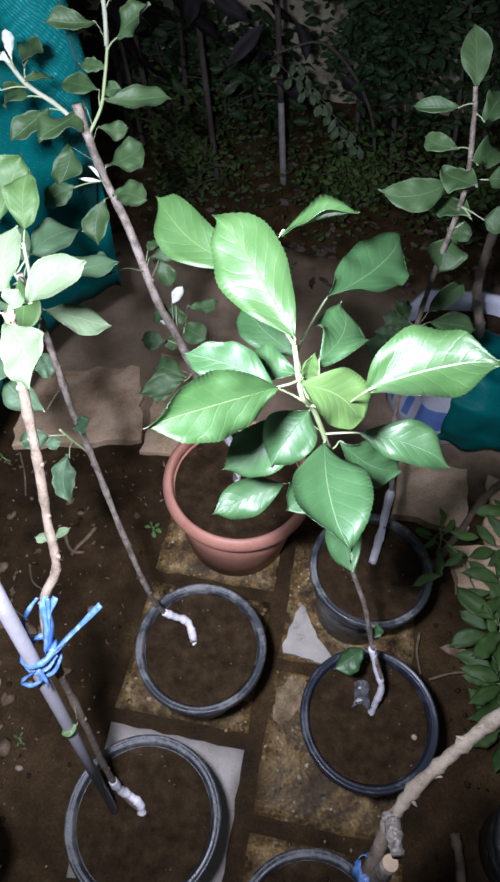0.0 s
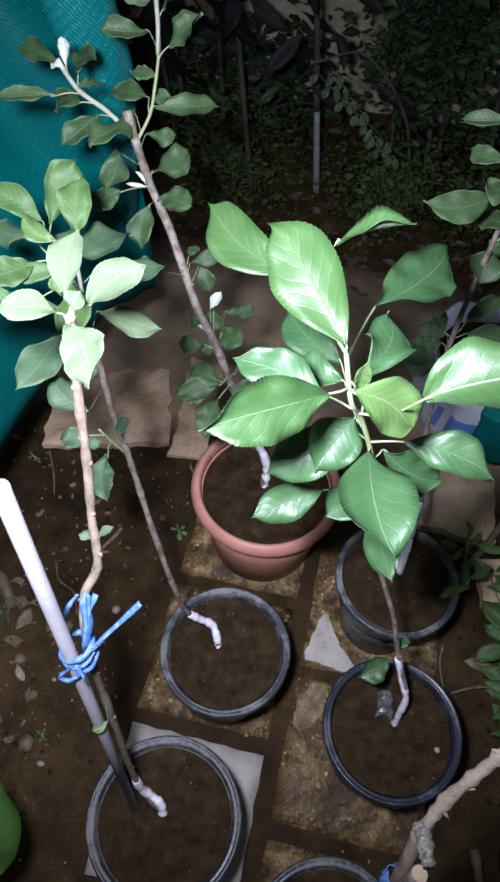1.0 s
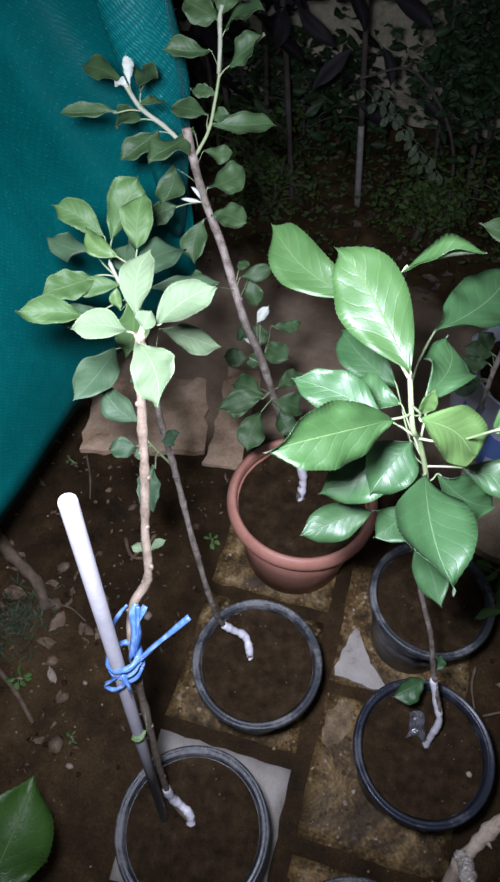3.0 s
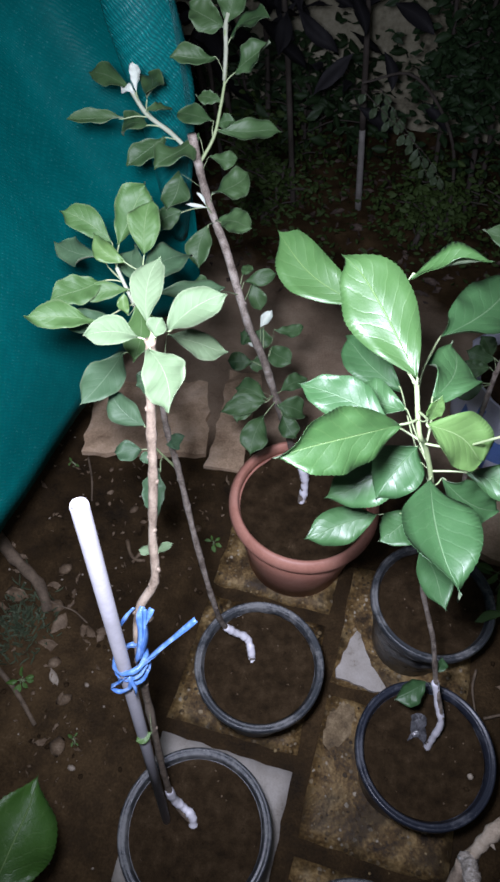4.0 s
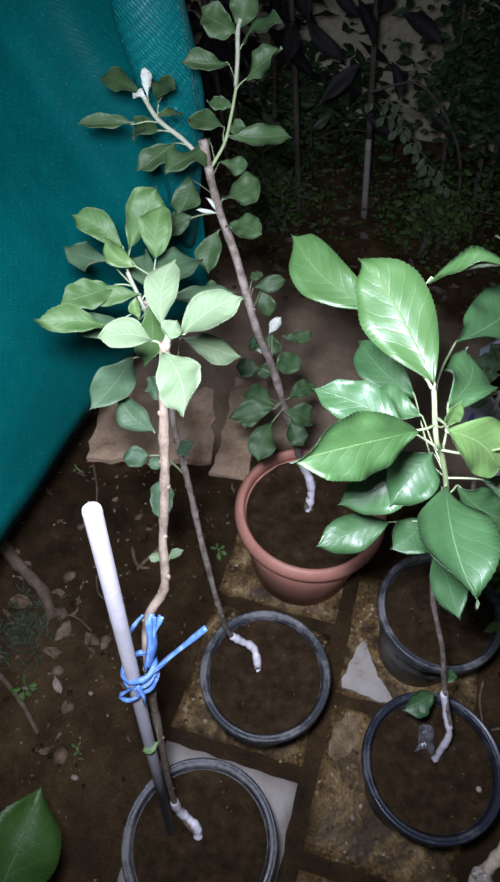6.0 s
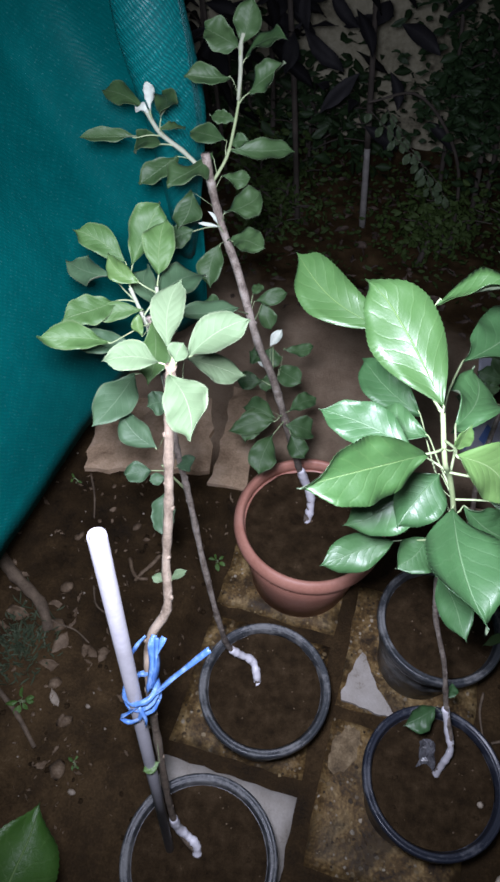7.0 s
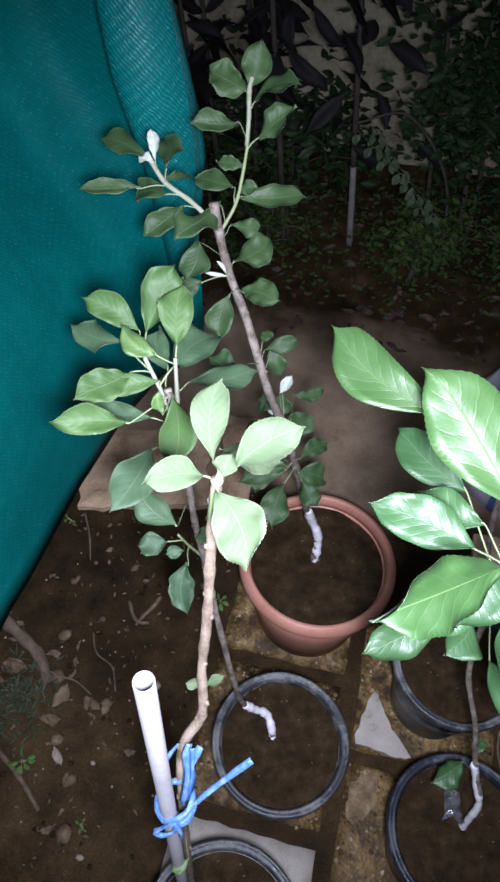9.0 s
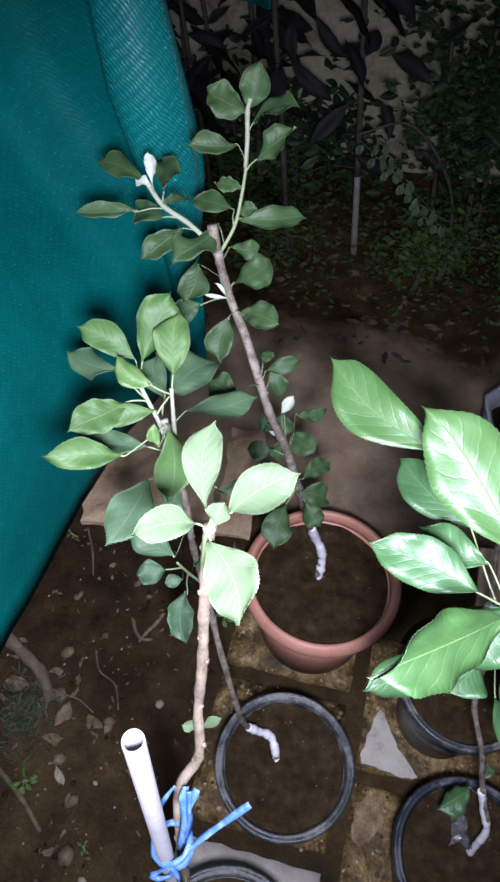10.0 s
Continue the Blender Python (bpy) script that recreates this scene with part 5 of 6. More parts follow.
def litter():
    """Dry leaves, crumbs and chips strewn over the soil, too many to count."""
    rng = random.Random(11)
    verts, faces = [], []
    for k in range(210):
        if k >= 34:
            x, y = rng.uniform(-0.85, -0.33), rng.uniform(0.2, 1.05)
            size = rng.uniform(0.004, 0.013)
        else:
            x, y = rng.uniform(-0.85, -0.34), rng.uniform(0.25, 1.05)
            size = rng.uniform(0.012, 0.034)
        v, f, _ = dry_leaf(x, y, 0.004, size, 1000 + k)
        o = len(verts)
        verts += v
        faces += [tuple(i + o for i in q) for q in f]
    tagged(mesh_object("leaf_litter", verts, faces, [LITTER]), "brown dry fallen leaves strewn over the soil", "leaf litter", kind="stuff")
    verts, faces = [], []
    for k in range(420):
        x, y = rng.uniform(-0.9, 0.9), 1.78 + 1.07 * rng.random() ** 0.8
        v, f, _ = dry_leaf(x, y, 0.003, rng.uniform(0.02, 0.055), 1400 + k)
        o = len(verts)
        verts += v
        faces += [tuple(i + o for i in q) for q in f]
    tagged(mesh_object("leaf_litter", verts, faces, [LITTER_DARK]), "fallen leaves under the shrubs, in a dimmed tone", "leaf litter", kind="stuff")
    bm = bmesh.new()
    for k in range(12):
        x, y = rng.gauss(-0.60, 0.13), rng.gauss(0.66, 0.22)
        rock(bm, (x, y, 0.004), rng.uniform(0.006, 0.017), 4000 + k, 0.22)
    tagged(part("soil_chips", bm, LITTER, None), "flat brown chips of bark and stone on the soil", "gravel", kind="stuff")
    bm = bmesh.new()
    for k in range(110):
        x, y = rng.uniform(-0.9, -0.31), rng.uniform(0.0, 1.25)
        rock(bm, (x, y, 0.004), rng.uniform(0.0010, 0.0034) * (2.0 if k % 23 == 0 else 1), 2000 + k, 0.45)
    tagged(part("grit", bm, PEBBLE, None), "pale grit and small chips on the soil", "gravel", kind="stuff")
    bm = bmesh.new()
    for k in range(260):
        x, y = rng.choice(((rng.uniform(-0.9, -0.31), rng.uniform(0.0, 1.25)), (rng.uniform(0.36, 0.85), rng.uniform(0.2, 1.0))))
        rock(bm, (x, y, 0.0), rng.uniform(0.003, 0.009), 3000 + k, 0.5)
    tagged(part("soil_clods", bm, SOIL_POT, None), "dark crumbling clods of soil", "soil", kind="stuff")


litter()


def fallen_leaf(x, y, size, turn, wide, label, seed, mat=LITTER):
    """One dry leaf, cupped and curled, lying flat on the soil."""
    base = Vector((x, y, 0.006)) - Vector((math.cos(turn), math.sin(turn), 0)) * size / 2
    tip = base + Vector((math.cos(turn) * size, math.sin(turn) * size, 0.003))
    verts, faces, slots, uvs, *_ = blade_mesh(base, tip, size * wide, 0.15, 0.12, 0, seed, 14, 3)
    tagged(mesh_object("fallen_leaf", verts, faces, [mat], None, True, uvs), label, "dry leaf", "dry leaves fallen on the soil")


for k, (x, y, size, turn, wide) in enumerate(((-0.666, 0.648, 0.036, 0.4, 0.75), (-0.742, 0.603, 0.060, 0.1, 0.60), (-0.616, 0.567, 0.060, 1.3, 0.55), (-0.619, 0.513, 0.055, 0.2, 0.6), (-0.535, 0.570, 0.038, 2.6, 0.6), (-0.505, 0.562, 0.026, 1.2, 0.7), (-0.508, 0.578, 0.030, 0.3, 0.7), (-0.552, 0.566, 0.032, 2.0, 0.6), (-0.536, 0.415, 0.022, 1.6, 0.5))):
    fallen_leaf(x, y, size, turn, wide, "pale brown dry fallen leaf lying on the soil", 600 + k)
fallen_leaf(-0.570, 0.449, 0.045, 2.4, 0.45, "curled grey-white dry leaf on the soil", 642, PEBBLE)
fallen_leaf(0.432, 0.706, 0.082, 3.0, 0.34, "tan withered leaf lying beside the weeds", 640)
fallen_leaf(0.372, 0.905, 0.060, 1.3, 0.36, "tan withered leaf lying beside the weeds", 641)


def twig(points, r, label, seed, mat=TWIG):
    bm = bmesh.new()
    tube(bm, spline(points, 6), r, r * 0.75, 8, 0.12, seed, 0.15)
    tagged(part("twig", bm, mat, None), label, "twig", "dead twigs on the soil")


twig([(-0.90, 0.760, 0.035), (-0.80, 0.690, 0.025), (-0.70, 0.640, 0.018), (-0.650, 0.585, 0.008)], 0.016, "thick dry brown branch end lying on the soil", 1)
twig([(-0.72, 0.440, 0.012), (-0.64, 0.40, 0.012), (-0.565, 0.345, 0.006)], 0.006, "dry brown twig lying on the soil", 3)
twig([(-0.740, 1.02, 0.008), (-0.70, 0.955, 0.012), (-0.675, 0.895, 0.006)], 0.0026, "dry twig beside the shade net", 4)
twig([(-0.542, 0.815, 0.005), (-0.520, 0.782, 0.010), (-0.500, 0.770, 0.008), (-0.478, 0.776, 0.005)], 0.0046, "curled pale dry leaf stalk on the soil", 5, LITTER)
twig([(-0.472, 0.845, 0.005), (-0.482, 0.812, 0.011), (-0.498, 0.785, 0.008), (-0.507, 0.762, 0.005)], 0.0050, "curled pale dry leaf stalk on the soil", 11, LITTER)
twig([(-0.598, 0.720, 0.005), (-0.570, 0.675, 0.010), (-0.525, 0.654, 0.008), (-0.499, 0.605, 0.005)], 0.0022, "thin pale curled root on the soil", 6)
twig([(-0.690, 0.618, 0.008), (-0.634, 0.606, 0.010), (-0.592, 0.604, 0.008), (-0.550, 0.586, 0.005)], 0.0020, "thin pale curled root on the soil", 12)
twig([(0.62, 1.255, 0.05), (0.50, 1.130, 0.035), (0.43, 1.010, 0.02), (0.385, 0.935, 0.012)], 0.011, "dry brown stick lying between the slabs", 7)
twig([(0.345, 0.735, 0.010), (0.340, 0.690, 0.012), (0.352, 0.640, 0.008)], 0.003, "thin dry straw on the soil", 8)
twig([(0.370, 0.632, 0.010), (0.420, 0.655, 0.014), (0.470, 0.668, 0.010)], 0.003, "thin dry straw on the soil", 9)
twig([(0.430, 0.340, 0.02), (0.442, 0.280, 0.02), (0.445, 0.200, 0.012)], 0.010, "split brown stick beside a pot", 10)


# ---- weeds and a broad leaf at the edge ----
def weed(x, y, count, reach, height, label, seed, mat=LEAF_WEED, wide=0.42, name="weed"):
    rng = random.Random(seed)
    holder = thing(name, (x, y, 0), label, "weed", "low weeds on the soil")
    c = Vector((x, y, 0.0))
    top = c + Vector((rng.uniform(-0.02, 0.02), rng.uniform(-0.02, 0.02), height))
    way = spline([c, (c + top) / 2 + Vector((rng.uniform(-0.01, 0.01), 0, 0)), top], 5)
    bm = bmesh.new()
    tube(bm, way, 0.0028, 0.0016, 6, 0.05, seed)
    part("stalk", bm, PETIOLE, holder)
    plant = {"holder": holder, "ways": [way], "leaf": mat}
    for k in range(count):
        a = k * 2.4 + rng.uniform(-0.4, 0.4)
        h = height * (0.35 + 0.65 * k / max(count - 1, 1))
        start = c.lerp(top, h / height) + Vector((math.cos(a), math.sin(a), 0.2)) * reach * 0.22
        l = reach * rng.uniform(0.55, 1.0)
        end = start + Vector((math.cos(a) * l, math.sin(a) * l, rng.uniform(-0.25, 0.2) * l))
        leaf(plant, start, end, l * wide * rng.uniform(0.8, 1.15), 0.3, 0.4)


weed(0.378, 0.948, 9, 0.080, 0.10, "light green pointed-leaf weed growing beside a pot", 1, LEAF_WEED, 0.30)
weed(0.505, 0.830, 12, 0.105, 0.12, "leafy dark green weed growing at the paving edge", 2, LEAF_WEED_DARK, 0.36)
weed(0.515, 0.745, 13, 0.110, 0.12, "leafy dark green weed growing at the paving edge", 3, LEAF_WEED_DARK, 0.40)
weed(0.530, 0.640, 13, 0.110, 0.12, "leafy dark green weed growing at the paving edge", 4, LEAF_WEED_DARK, 0.40)
weed(0.520, 0.540, 7, 0.090, 0.09, "leafy dark green weed growing at the paving edge", 5, LEAF_WEED_DARK, 0.40)
weed(0.620, 0.700, 9, 0.100, 0.14, "leafy dark green weed growing at the paving edge", 6, LEAF_WEED_DARK)
weed(0.530, 0.960, 8, 0.085, 0.08, "leafy dark green weed growing on a stone slab's edge", 13, LEAF_WEED_DARK, 0.36)
weed(0.560, 1.070, 8, 0.085, 0.10, "leafy green weed growing beside a stone slab", 7, LEAF_WEED, 0.36)


def leaning_weed():
    """A thin weed with one long leaf laid over the pot's rim and a bare flower stalk arching away."""
    holder = thing("weed", (0.352, 0.850, 0), "slender weed with a long leaf lying over a pot rim", "weed", "low weeds on the soil")
    stem = spline([(0.352, 0.850, 0.0), (0.350, 0.830, 0.12), (0.338, 0.795, 0.22), (0.330, 0.775, 0.252)], 6)
    stalk = spline([(0.372, 0.935, 0.02), (0.385, 0.925, 0.10), (0.415, 0.890, 0.10), (0.445, 0.850, 0.075), (0.472, 0.832, 0.05)], 6)
    for name, way in (("stem", stem), ("flower_stalk", stalk)):
        bm = bmesh.new()
        tube(bm, way, 0.0018, 0.0010, 6, 0.05, 90)
        part(name, bm, PETIOLE, holder)
    plant = {"holder": holder, "ways": [stem], "leaf": LEAF_WEED_DARK}
    leaf(plant, (0.330, 0.772, 0.254), (0.272, 0.735, 0.252), 0.021, 0.2, 0.3)
    leaf(plant, (0.345, 0.820, 0.20), (0.385, 0.860, 0.21), 0.020, 0.2, 0.3)


leaning_weed()
weed(-0.632, 0.425, 6, 0.032, 0.02, "small green weed seedling on the soil", 9, LEAF_WEED, 0.55)
weed(-0.330, 0.870, 5, 0.022, 0.02, "tiny green weed seedling on the soil", 10, LEAF_WEED, 0.5)
weed(-0.770, 0.985, 3, 0.020, 0.02, "tiny green weed seedling beside the net", 11, LEAF_WEED, 0.5)
weed(-0.470, 0.335, 4, 0.018, 0.02, "tiny green weed seedling on the soil", 12, LEAF_WEED, 0.5)


def grass_tuft():
    rng = random.Random(8)
    verts, faces = [], []
    for k in range(330):
        x, y = -0.70 + rng.gauss(0, 0.032), 0.535 + rng.gauss(0, 0.042)
        a, l = rng.uniform(0, 6.28), rng.uniform(0.015, 0.045)
        tip = (x + l * 0.7 * math.cos(a), y + l * 0.7 * math.sin(a), rng.uniform(0.008, 0.03))
        v, f, *_ = blade_mesh((x, y, 0.002), tip, 0.004, 0.2, 0.3, rng.uniform(-30, 30), 5000 + k, 4, 1)
        o = len(verts)
        verts += v
        faces += [tuple(i + o for i in q) for q in f]
    tagged(mesh_object("grass", verts, faces, [GRASS]), "thin tuft of short grey-green grass on the soil", "grass", kind="stuff")


grass_tuft()


def broad_plant():
    """A low seedling at the side with one broad toothed leaf that reaches into view."""
    holder = thing("seedling", (-0.52, 0.12, 0), "low seedling with broad glossy toothed green leaves", "plant")
    way = spline([(-0.52, 0.12, 0.0), (-0.515, 0.122, 0.18), (-0.50, 0.13, 0.36)], 6)
    bm = bmesh.new()
    tube(bm, way, 0.005, 0.003, 8, 0.05, 61)
    part("stem", bm, SHOOT, holder)
    plant = {"holder": holder, "ways": [way], "leaf": LEAF_BROAD, "ruffle": 1.9}
    leaf(plant, (-0.400, 0.035, 0.375), (-0.383, 0.228, 0.420), 0.120, fold=0.3, curl=0.2, tilt=8, bow=0.0)
    leaf(plant, (-0.53, 0.10, 0.33), (-0.62, 0.04, 0.34), 0.06, fold=0.25, curl=0.3)
    leaf(plant, (-0.50, 0.09, 0.35), (-0.46, 0.0, 0.36), 0.055, fold=0.25, curl=0.3)


broad_plant()


# ---- the sack and the cloth on it ----
def sack():
    """A slumped woven sack of soil with a folded-down mouth, printed blue patches and soil in it."""
    holder = thing("grow_sack", (0.39, 1.44, 0), "slumped white woven grow sack with blue print, full of soil", "grow bag")
    def ring_at(r, z, seed, squash=0.8, n=56):
        out = []
        for k in range(n):
            a = 2 * math.pi * k / n
            p = Vector((math.cos(a) * 2, math.sin(a) * 2, z * 6 + seed))
            q = r * (1 + 0.10 * noise.noise(p) + 0.035 * noise.noise(p * 3.1))
            out.append((0.39 + q * math.cos(a), 1.44 + q * squash * 1.15 * math.sin(a), z + 0.02 * noise.noise(p * 1.3) * (1 if z > 0.03 else 0)))
        return out
    rings = [ring_at(0.161, 0.003, 0), ring_at(0.184, 0.03, 0), ring_at(0.195, 0.09, 0), ring_at(0.190, 0.16, 0), ring_at(0.184, 0.22, 0), ring_at(0.190, 0.262, 0),
             ring_at(0.199, 0.272, 0), ring_at(0.188, 0.268, 0), ring_at(0.173, 0.25, 0), ring_at(0.166, 0.20, 0)]
    verts = [v for r in rings for v in r]
    faces, slots, n = [], [], 56
    for i in range(len(rings) - 1):
        for k in range(n):
            faces.append((i * n + k, i * n + (k + 1) % n, (i + 1) * n + (k + 1) % n, (i + 1) * n + k))
            slots.append(1 if i in (1, 2, 3) and noise.noise(Vector((k * 0.55, i * 0.9, 2.0))) > 0.12 else 0)
    mesh_object("sack_cloth", verts, faces, [SACK, SACK_BLUE], holder, True, None, slots)
    bm = bmesh.new()
    top = [bm.verts.new((x, y, 0.222 + 0.01 * noise.noise(Vector((x * 20, y * 20, 0))))) for x, y, _ in ring_at(0.171, 0.2, 0)]
    mid = bm.verts.new((0.39, 1.44, 0.235))
    for k in range(n):
        bm.faces.new((top[k], top[(k + 1) % n], mid))
    part("soil", bm, SOIL_POT, holder, "dark potting soil")


def spare_net():
    """A crumpled piece of net thrown over the sack's side and mouth."""
    verts, faces, uvs = [], [], []
    run = spline([(0, 1.228, 0.075), (0, 1.215, 0.16), (0, 1.225, 0.25), (0, 1.275, 0.305), (0, 1.36, 0.30), (0, 1.46, 0.285)], 6)
    n = len(run)
    for j, c in enumerate(run):
        for i in range(32):
            x = 0.345 + 0.36 * i / 31
            p = Vector((x * 11, j * 0.22, 1.0))
            verts.append((x + 0.012 * noise.noise(p * 1.7), c.y + 0.020 * noise.noise(p) + 0.25 * max(0.0, 0.42 - x), c.z + 0.022 * noise.noise(p * 1.4) - 0.25 * max(0.0, x - 0.60)))
            uvs.append((x * 3.2, j * 0.05))
    for j in range(n - 1):
        for i in range(31):
            a = j * 32 + i
            faces.append((a, a + 1, a + 33, a + 32))
    ob = mesh_object("folded_net", verts, faces, [NET], None, True, uvs)
    ob.modifiers.new("thickness", "SOLIDIFY").thickness = 0.003
    tagged(ob, "crumpled spare teal shade net thrown over a sack", "shade net")


sack()
spare_net()
bare = sapling("bare brown cut stem standing in a sack", [(0.395, 1.43, 0.22), (0.392, 1.438, 0.31), (0.357, 1.466, 0.40), (0.353, 1.511, 0.50), (0.354, 1.525, 0.60), (0.36, 1.53, 0.72)], 0.013, 0.009, BARK_PALE, LEAF_DULL, 9)


# ---- shrubs in front of the back wall ----
def shrub(x, y, stems, height, leaf_len, leaf_wide, count, spread, label, seed, bark=BARK_DARK, low=0.15, droop=0.2, lean=-0.10, mat=None):
    rng = random.Random(seed)
    holder = thing("shrub", (x, y, 0), label, "shrub", "dark shrubs along the wall")
    ways = []
    for k in range(stems):
        sx, sy = x + rng.uniform(-0.5, 0.5) * spread * 0.5, y + rng.uniform(-0.12, 0.12)
        h = height * rng.uniform(0.8, 1.1)
        pts = [(sx, sy, -0.01)] + [(sx + (lean + rng.uniform(-0.05, 0.05)) * q * h + rng.uniform(-0.012, 0.012), sy + rng.uniform(-0.03, 0.03), h * q) for q in (0.3, 0.6, 1.0)]
        way = spline(pts, 6)
        bm = bmesh.new()
        tube(bm, way, rng.uniform(0.008, 0.014), 0.005, 7, 0.06, seed + k)
        part("stem", bm, bark, holder)
        ways.append(way)
        for q in range(4):
            p = way[rng.randrange(6, len(way) - 1)]
            a = rng.uniform(0, 6.28)
            l = spread * rng.uniform(0.25, 0.5)
            tw = spline([p, p + Vector((math.cos(a) * l * 0.5, math.sin(a) * l * 0.3, l * 0.35)), p + Vector((math.cos(a) * l, math.sin(a) * l * 0.5, l * 0.45))], 4)
            bm = bmesh.new()
            tube(bm, tw, 0.004, 0.002, 5, 0.05, seed + 20 + q)
            part("limb", bm, bark, holder)
            ways.append(tw)
    verts, faces, uvs = [], [], []
    for k in range(count):
        w = ways[rng.randrange(len(ways))]
        p = w[rng.randrange(len(w) // 3, len(w))] + Vector((rng.gauss(0, 0.25), rng.gauss(0, 0.18), rng.gauss(0, 0.25))) * spread * 0.45
        if p.z < low:
            p.z = low + rng.uniform(0, 0.25)
        a, l = rng.uniform(0, 6.28), leaf_len * rng.uniform(0.6, 1.15)
        tip = p + Vector((math.cos(a) * l, math.sin(a) * l, -droop * l + rng.uniform(-0.4, 0.4) * l))
        v, f, _, uv, *_ = blade_mesh(p, tip, l * leaf_wide, 0.25, 0.3, rng.uniform(-50, 50), seed * 977 + k, 6, 1)
        o = len(verts)
        verts += v
        uvs += uv
        faces += [tuple(i + o for i in q) for q in f]
    ob = mesh_object("foliage", verts, faces, [mat or LEAF_DARK], holder, True, uvs)
    tagged(ob, kind="stuff")


shrub(-0.78, 2.50, 3, 1.2, 0.16, 0.34, 60, 0.6, "dark shrub with long drooping leaves on thin stems", 21, BARK_DARK, 0.25, 0.6, -0.10, LEAF_SILHOUETTE)
def young_tree(points, limed, label, seed):
    """A thin bare stem, its foot painted pale, with drooping leaves above."""
    rng = random.Random(seed)
    holder = thing("young_tree", points[0], label, "tree", "dark shrubs along the wall")
    way = spline(points, 8)
    cut = int(len(way) * limed)
    for name, piece, r0, r1, bark in (("painted_foot", way[:cut + 1], 0.0125, 0.011, BARK_LIMED), ("trunk", way[cut:], 0.011, 0.007, BARK_DARK)):
        if len(piece) < 3:
            continue
        bm = bmesh.new()
        tube(bm, piece, r0, r1, 9, 0.05, seed)
        part(name, bm, bark, holder)
    verts, faces, uvs = [], [], []
    for k in range(32):
        p = way[rng.randrange(len(way) // 2, len(way))] + Vector((rng.gauss(0, 0.10), rng.gauss(0, 0.08), rng.gauss(0, 0.06)))
        a, l = rng.uniform(0, 6.28), 0.14 * rng.uniform(0.6, 1.15)
        tip = p + Vector((math.cos(a) * l, math.sin(a) * l * 0.6, -l * rng.uniform(0.2, 0.9)))
        v, f, _, uv, *_ = blade_mesh(p, tip, l * 0.36, 0.25, 0.3, rng.uniform(-40, 40), seed * 977 + k, 8, 1)
        o = len(verts)
        verts += v
        uvs += uv
        faces += [tuple(i + o for i in q) for q in f]
    tagged(mesh_object("foliage", verts, faces, [LEAF_SILHOUETTE], holder, True, uvs), kind="stuff")


young_tree([(-0.235, 2.36, -0.01), (-0.268, 2.36, 0.31), (-0.306, 2.36, 0.66), (-0.38, 2.36, 1.35)], 0.34, "young tree with a pale painted foot before the wall", 51)
young_tree([(-0.473, 2.30, -0.01), (-0.529, 2.30, 0.516), (-0.566, 2.30, 0.82), (-0.60, 2.30, 1.35)], 0.0, "thin dark young tree before the wall", 52)
young_tree([(-0.640, 2.55, -0.01), (-0.660, 2.55, 0.40), (-0.70, 2.55, 0.80), (-0.72, 2.55, 1.30)], 0.0, "thin dark young tree before the wall", 53)
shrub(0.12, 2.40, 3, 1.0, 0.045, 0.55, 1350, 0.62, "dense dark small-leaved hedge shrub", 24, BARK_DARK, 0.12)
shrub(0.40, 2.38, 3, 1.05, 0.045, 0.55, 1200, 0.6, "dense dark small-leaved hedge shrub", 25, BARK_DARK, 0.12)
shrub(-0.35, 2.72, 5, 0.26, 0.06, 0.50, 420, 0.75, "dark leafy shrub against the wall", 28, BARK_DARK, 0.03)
shrub(0.04, 2.24, 3, 0.17, 0.030, 0.55, 700, 0.42, "low bright green bushy plant under the hedge", 33, BARK_DARK, 0.02, 0.2, 0.0, LEAF_UNDER)
shrub(0.36, 2.20, 3, 0.20, 0.030, 0.55, 700, 0.55, "low bright green bushy plant under the hedge", 34, BARK_DARK, 0.02, 0.2, 0.0, LEAF_UNDER)
shrub(-0.50, 2.24, 3, 0.12, 0.030, 0.5, 420, 0.36, "low green bushy plant under the young trees", 36, BARK_DARK, 0.02, 0.2, 0.0, LEAF_UNDER)
shrub(-0.55, 2.45, 3, 0.14, 0.035, 0.5, 300, 0.50, "low bright green bushy plant under the young trees", 35, BARK_DARK, 0.02, 0.2, 0.0, LEAF_UNDER)
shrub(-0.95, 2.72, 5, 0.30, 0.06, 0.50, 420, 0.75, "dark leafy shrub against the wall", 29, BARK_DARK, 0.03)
shrub(-1.15, 2.55, 3, 1.2, 0.15, 0.36, 60, 0.6, "dark shrub with long drooping leaves on thin stems", 26, BARK_DARK, 0.25, 0.6, -0.10, LEAF_SILHOUETTE)
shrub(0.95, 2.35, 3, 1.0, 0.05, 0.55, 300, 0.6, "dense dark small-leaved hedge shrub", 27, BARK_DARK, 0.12)


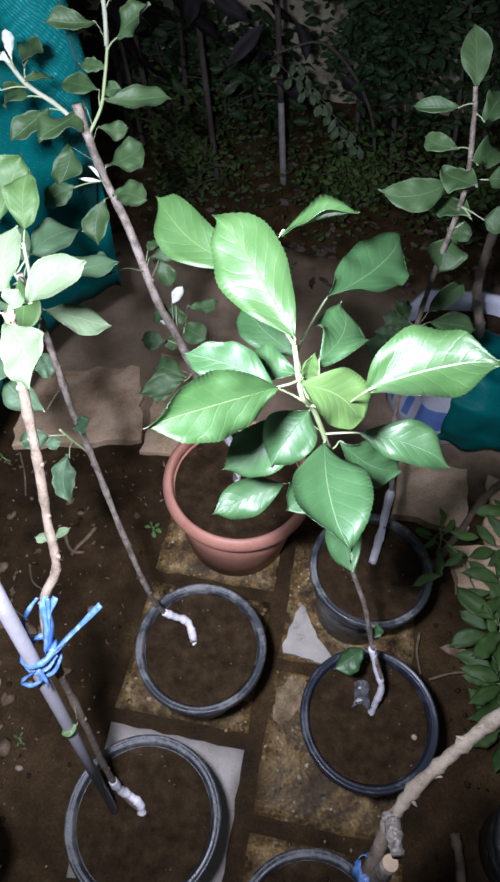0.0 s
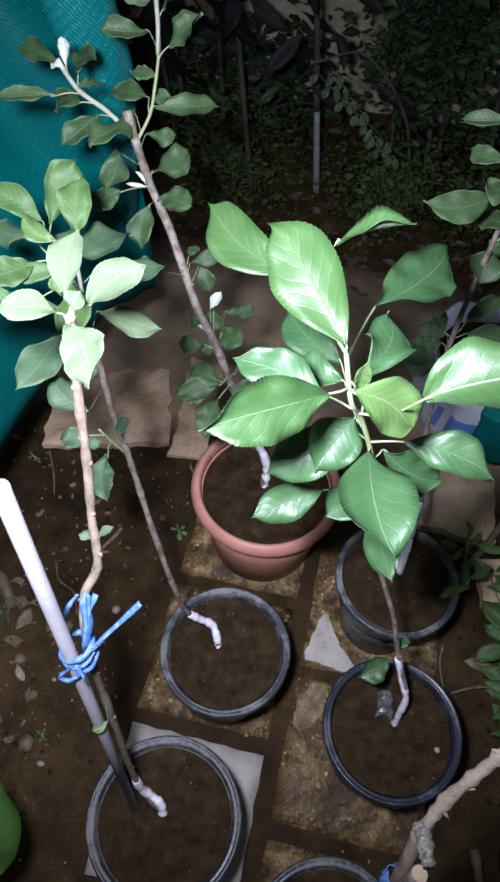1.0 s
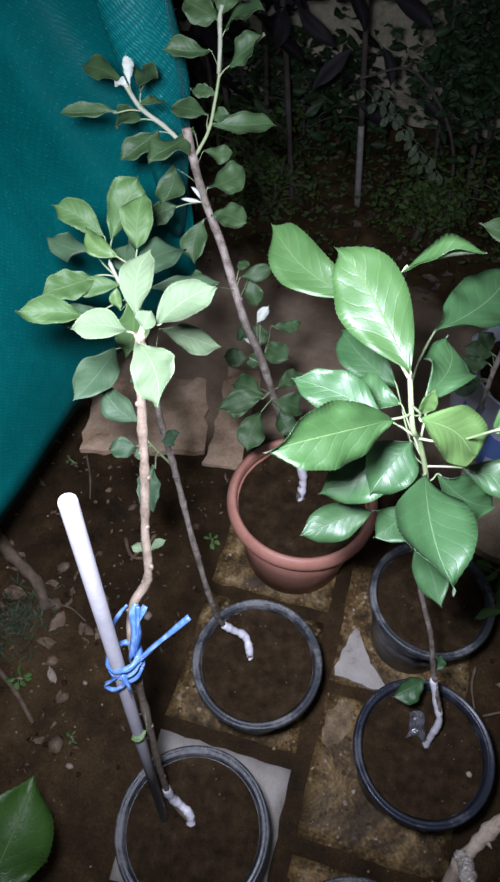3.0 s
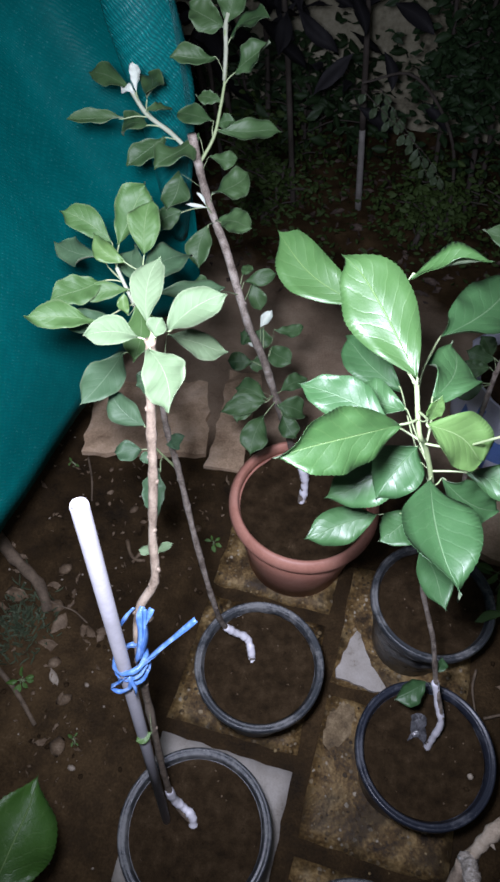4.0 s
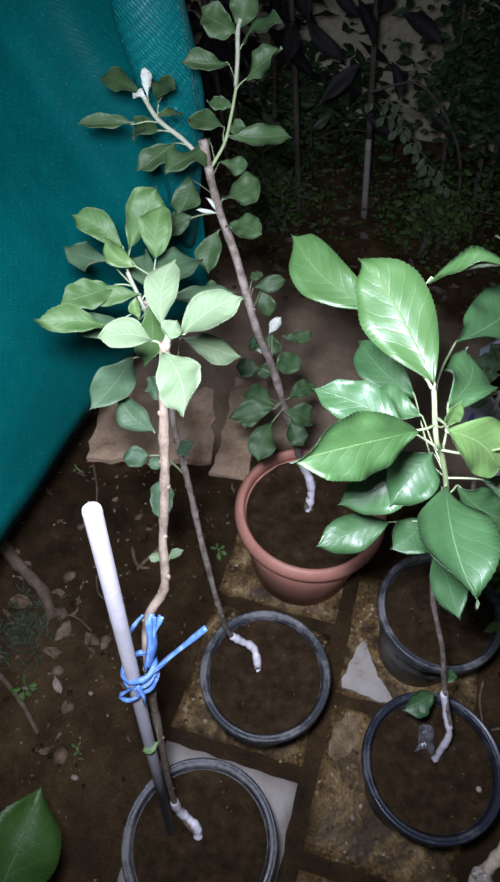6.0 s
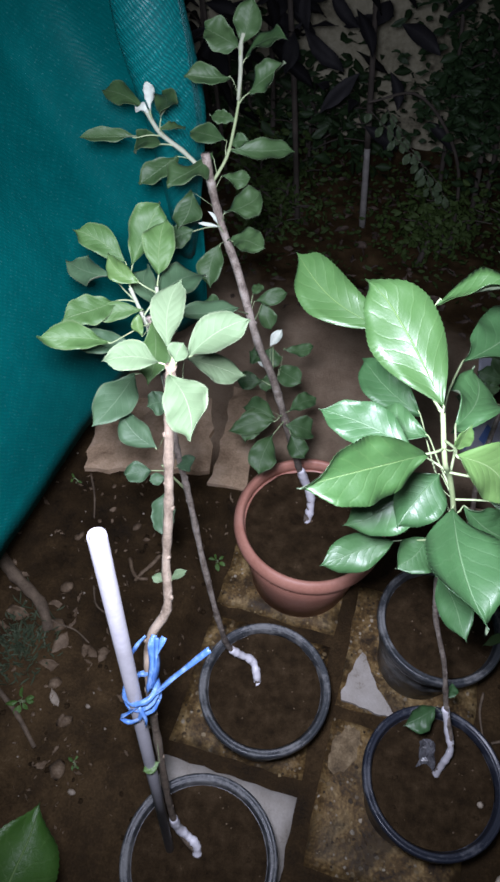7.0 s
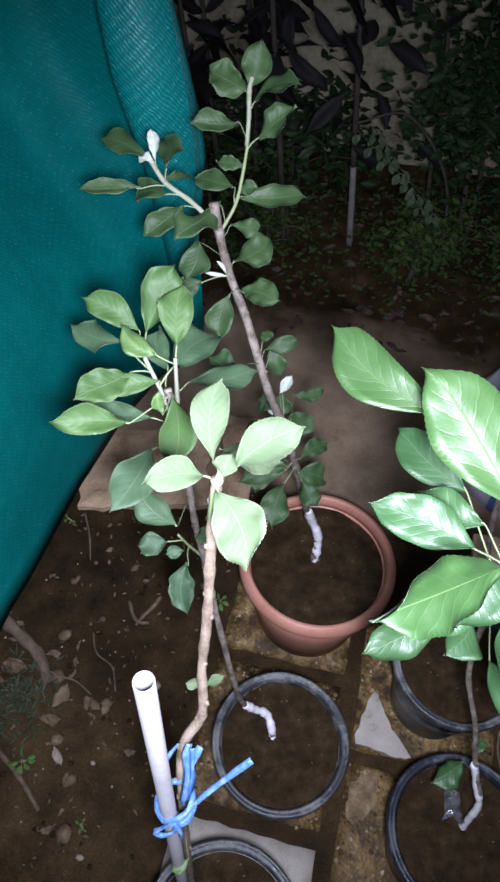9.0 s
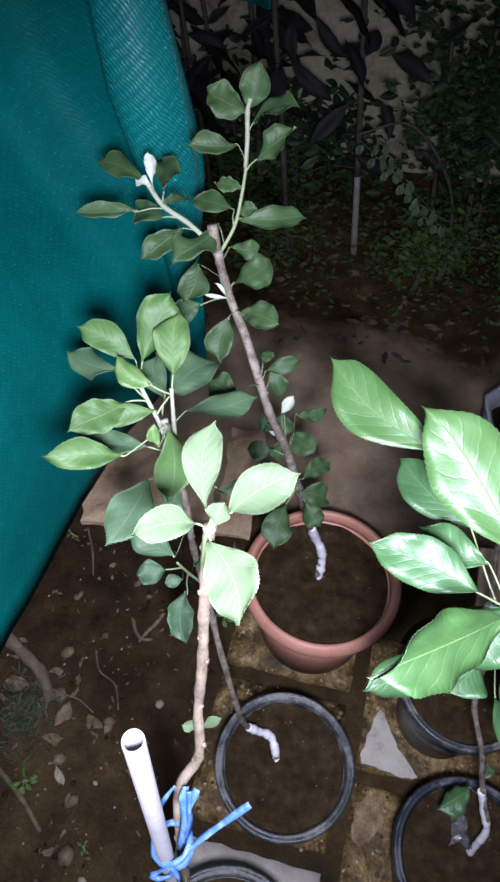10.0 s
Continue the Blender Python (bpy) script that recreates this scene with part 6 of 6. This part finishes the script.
def groundcover():
    """Low leafy growth under the shrubs."""
    rng = random.Random(31)
    verts, faces, uvs = [], [], []
    for k in range(2300):
        x, y = rng.uniform(-0.75, 0.95), 1.95 + 0.80 * rng.random() ** 0.8
        h = rng.uniform(0.01, 0.06) + (0.10 + 0.10 * noise.noise(Vector((x * 5, y * 5, 4)))) * rng.random() * max(0.15, min(1.0, (x + 0.5) * 2.0))
        a, l = rng.uniform(0, 6.28), rng.uniform(0.010, 0.030)
        p = Vector((x, y, h))
        tip = p + Vector((math.cos(a) * l, math.sin(a) * l, rng.uniform(-0.3, 0.3) * l))
        v, f, _, uv, *_ = blade_mesh(p, tip, l * 0.5, 0.25, 0.3, rng.uniform(-75, 75), 7000 + k, 4, 1)
        o = len(verts)
        verts += v
        uvs += uv
        faces += [tuple(i + o for i in q) for q in f]
    tagged(mesh_object("undergrowth", verts, faces, [LEAF_UNDER], None, True, uvs), "low green undergrowth below the shrubs", "undergrowth", kind="stuff")


groundcover()


def pinnate_spray():
    """A hanging spray of paired oval leaflets from a shrub."""
    holder = thing("pinnate_branch", (0.10, 2.10, 0), "thin shrub branch with hanging sprays of paired oval leaflets", "shrub")
    bm = bmesh.new()
    way = spline([(0.10, 2.30, 0.0), (0.04, 2.27, 0.35), (-0.12, 2.20, 0.58), (-0.265, 2.10, 0.59)], 6)
    tube(bm, way, 0.007, 0.003, 7, 0.06, 81)
    part("stem", bm, BARK_DARK, holder)
    plant = {"holder": holder, "ways": [way], "leaf": LEAF_SPRAY}
    rng = random.Random(82)
    for sx, sy, sz, dx in ((-0.265, 2.10, 0.575, 0.30), (-0.215, 2.13, 0.570, 0.20)):
        spray = spline([(sx, sy, sz), (sx + dx * 0.35, sy - 0.01, sz - 0.075), (sx + dx * 0.75, sy - 0.02, sz - 0.155), (sx + dx * 1.02, sy - 0.03, sz - 0.25)], 5)
        bm = bmesh.new()
        tube(bm, spray, 0.0016, 0.0008, 5, 0.0, 83)
        part("rachis", bm, BARK_DARK, holder)
        plant["ways"] = [spray]
        for i in range(1, len(spray) - 1, 2):
            for s in (-1, 1):
                p = spray[i] + Vector((0.006 * s, 0, 0))
                if rng.random() < 0.72:
                    leaf(plant, p, p + Vector((0.016 * s + rng.uniform(-0.004, 0.010), rng.uniform(-0.012, 0.004), -0.036 + rng.uniform(-0.010, 0.008))), rng.uniform(0.021, 0.028), 0.1, 0.1)


pinnate_spray()

# ---- pieces of the paving last ----
paving()
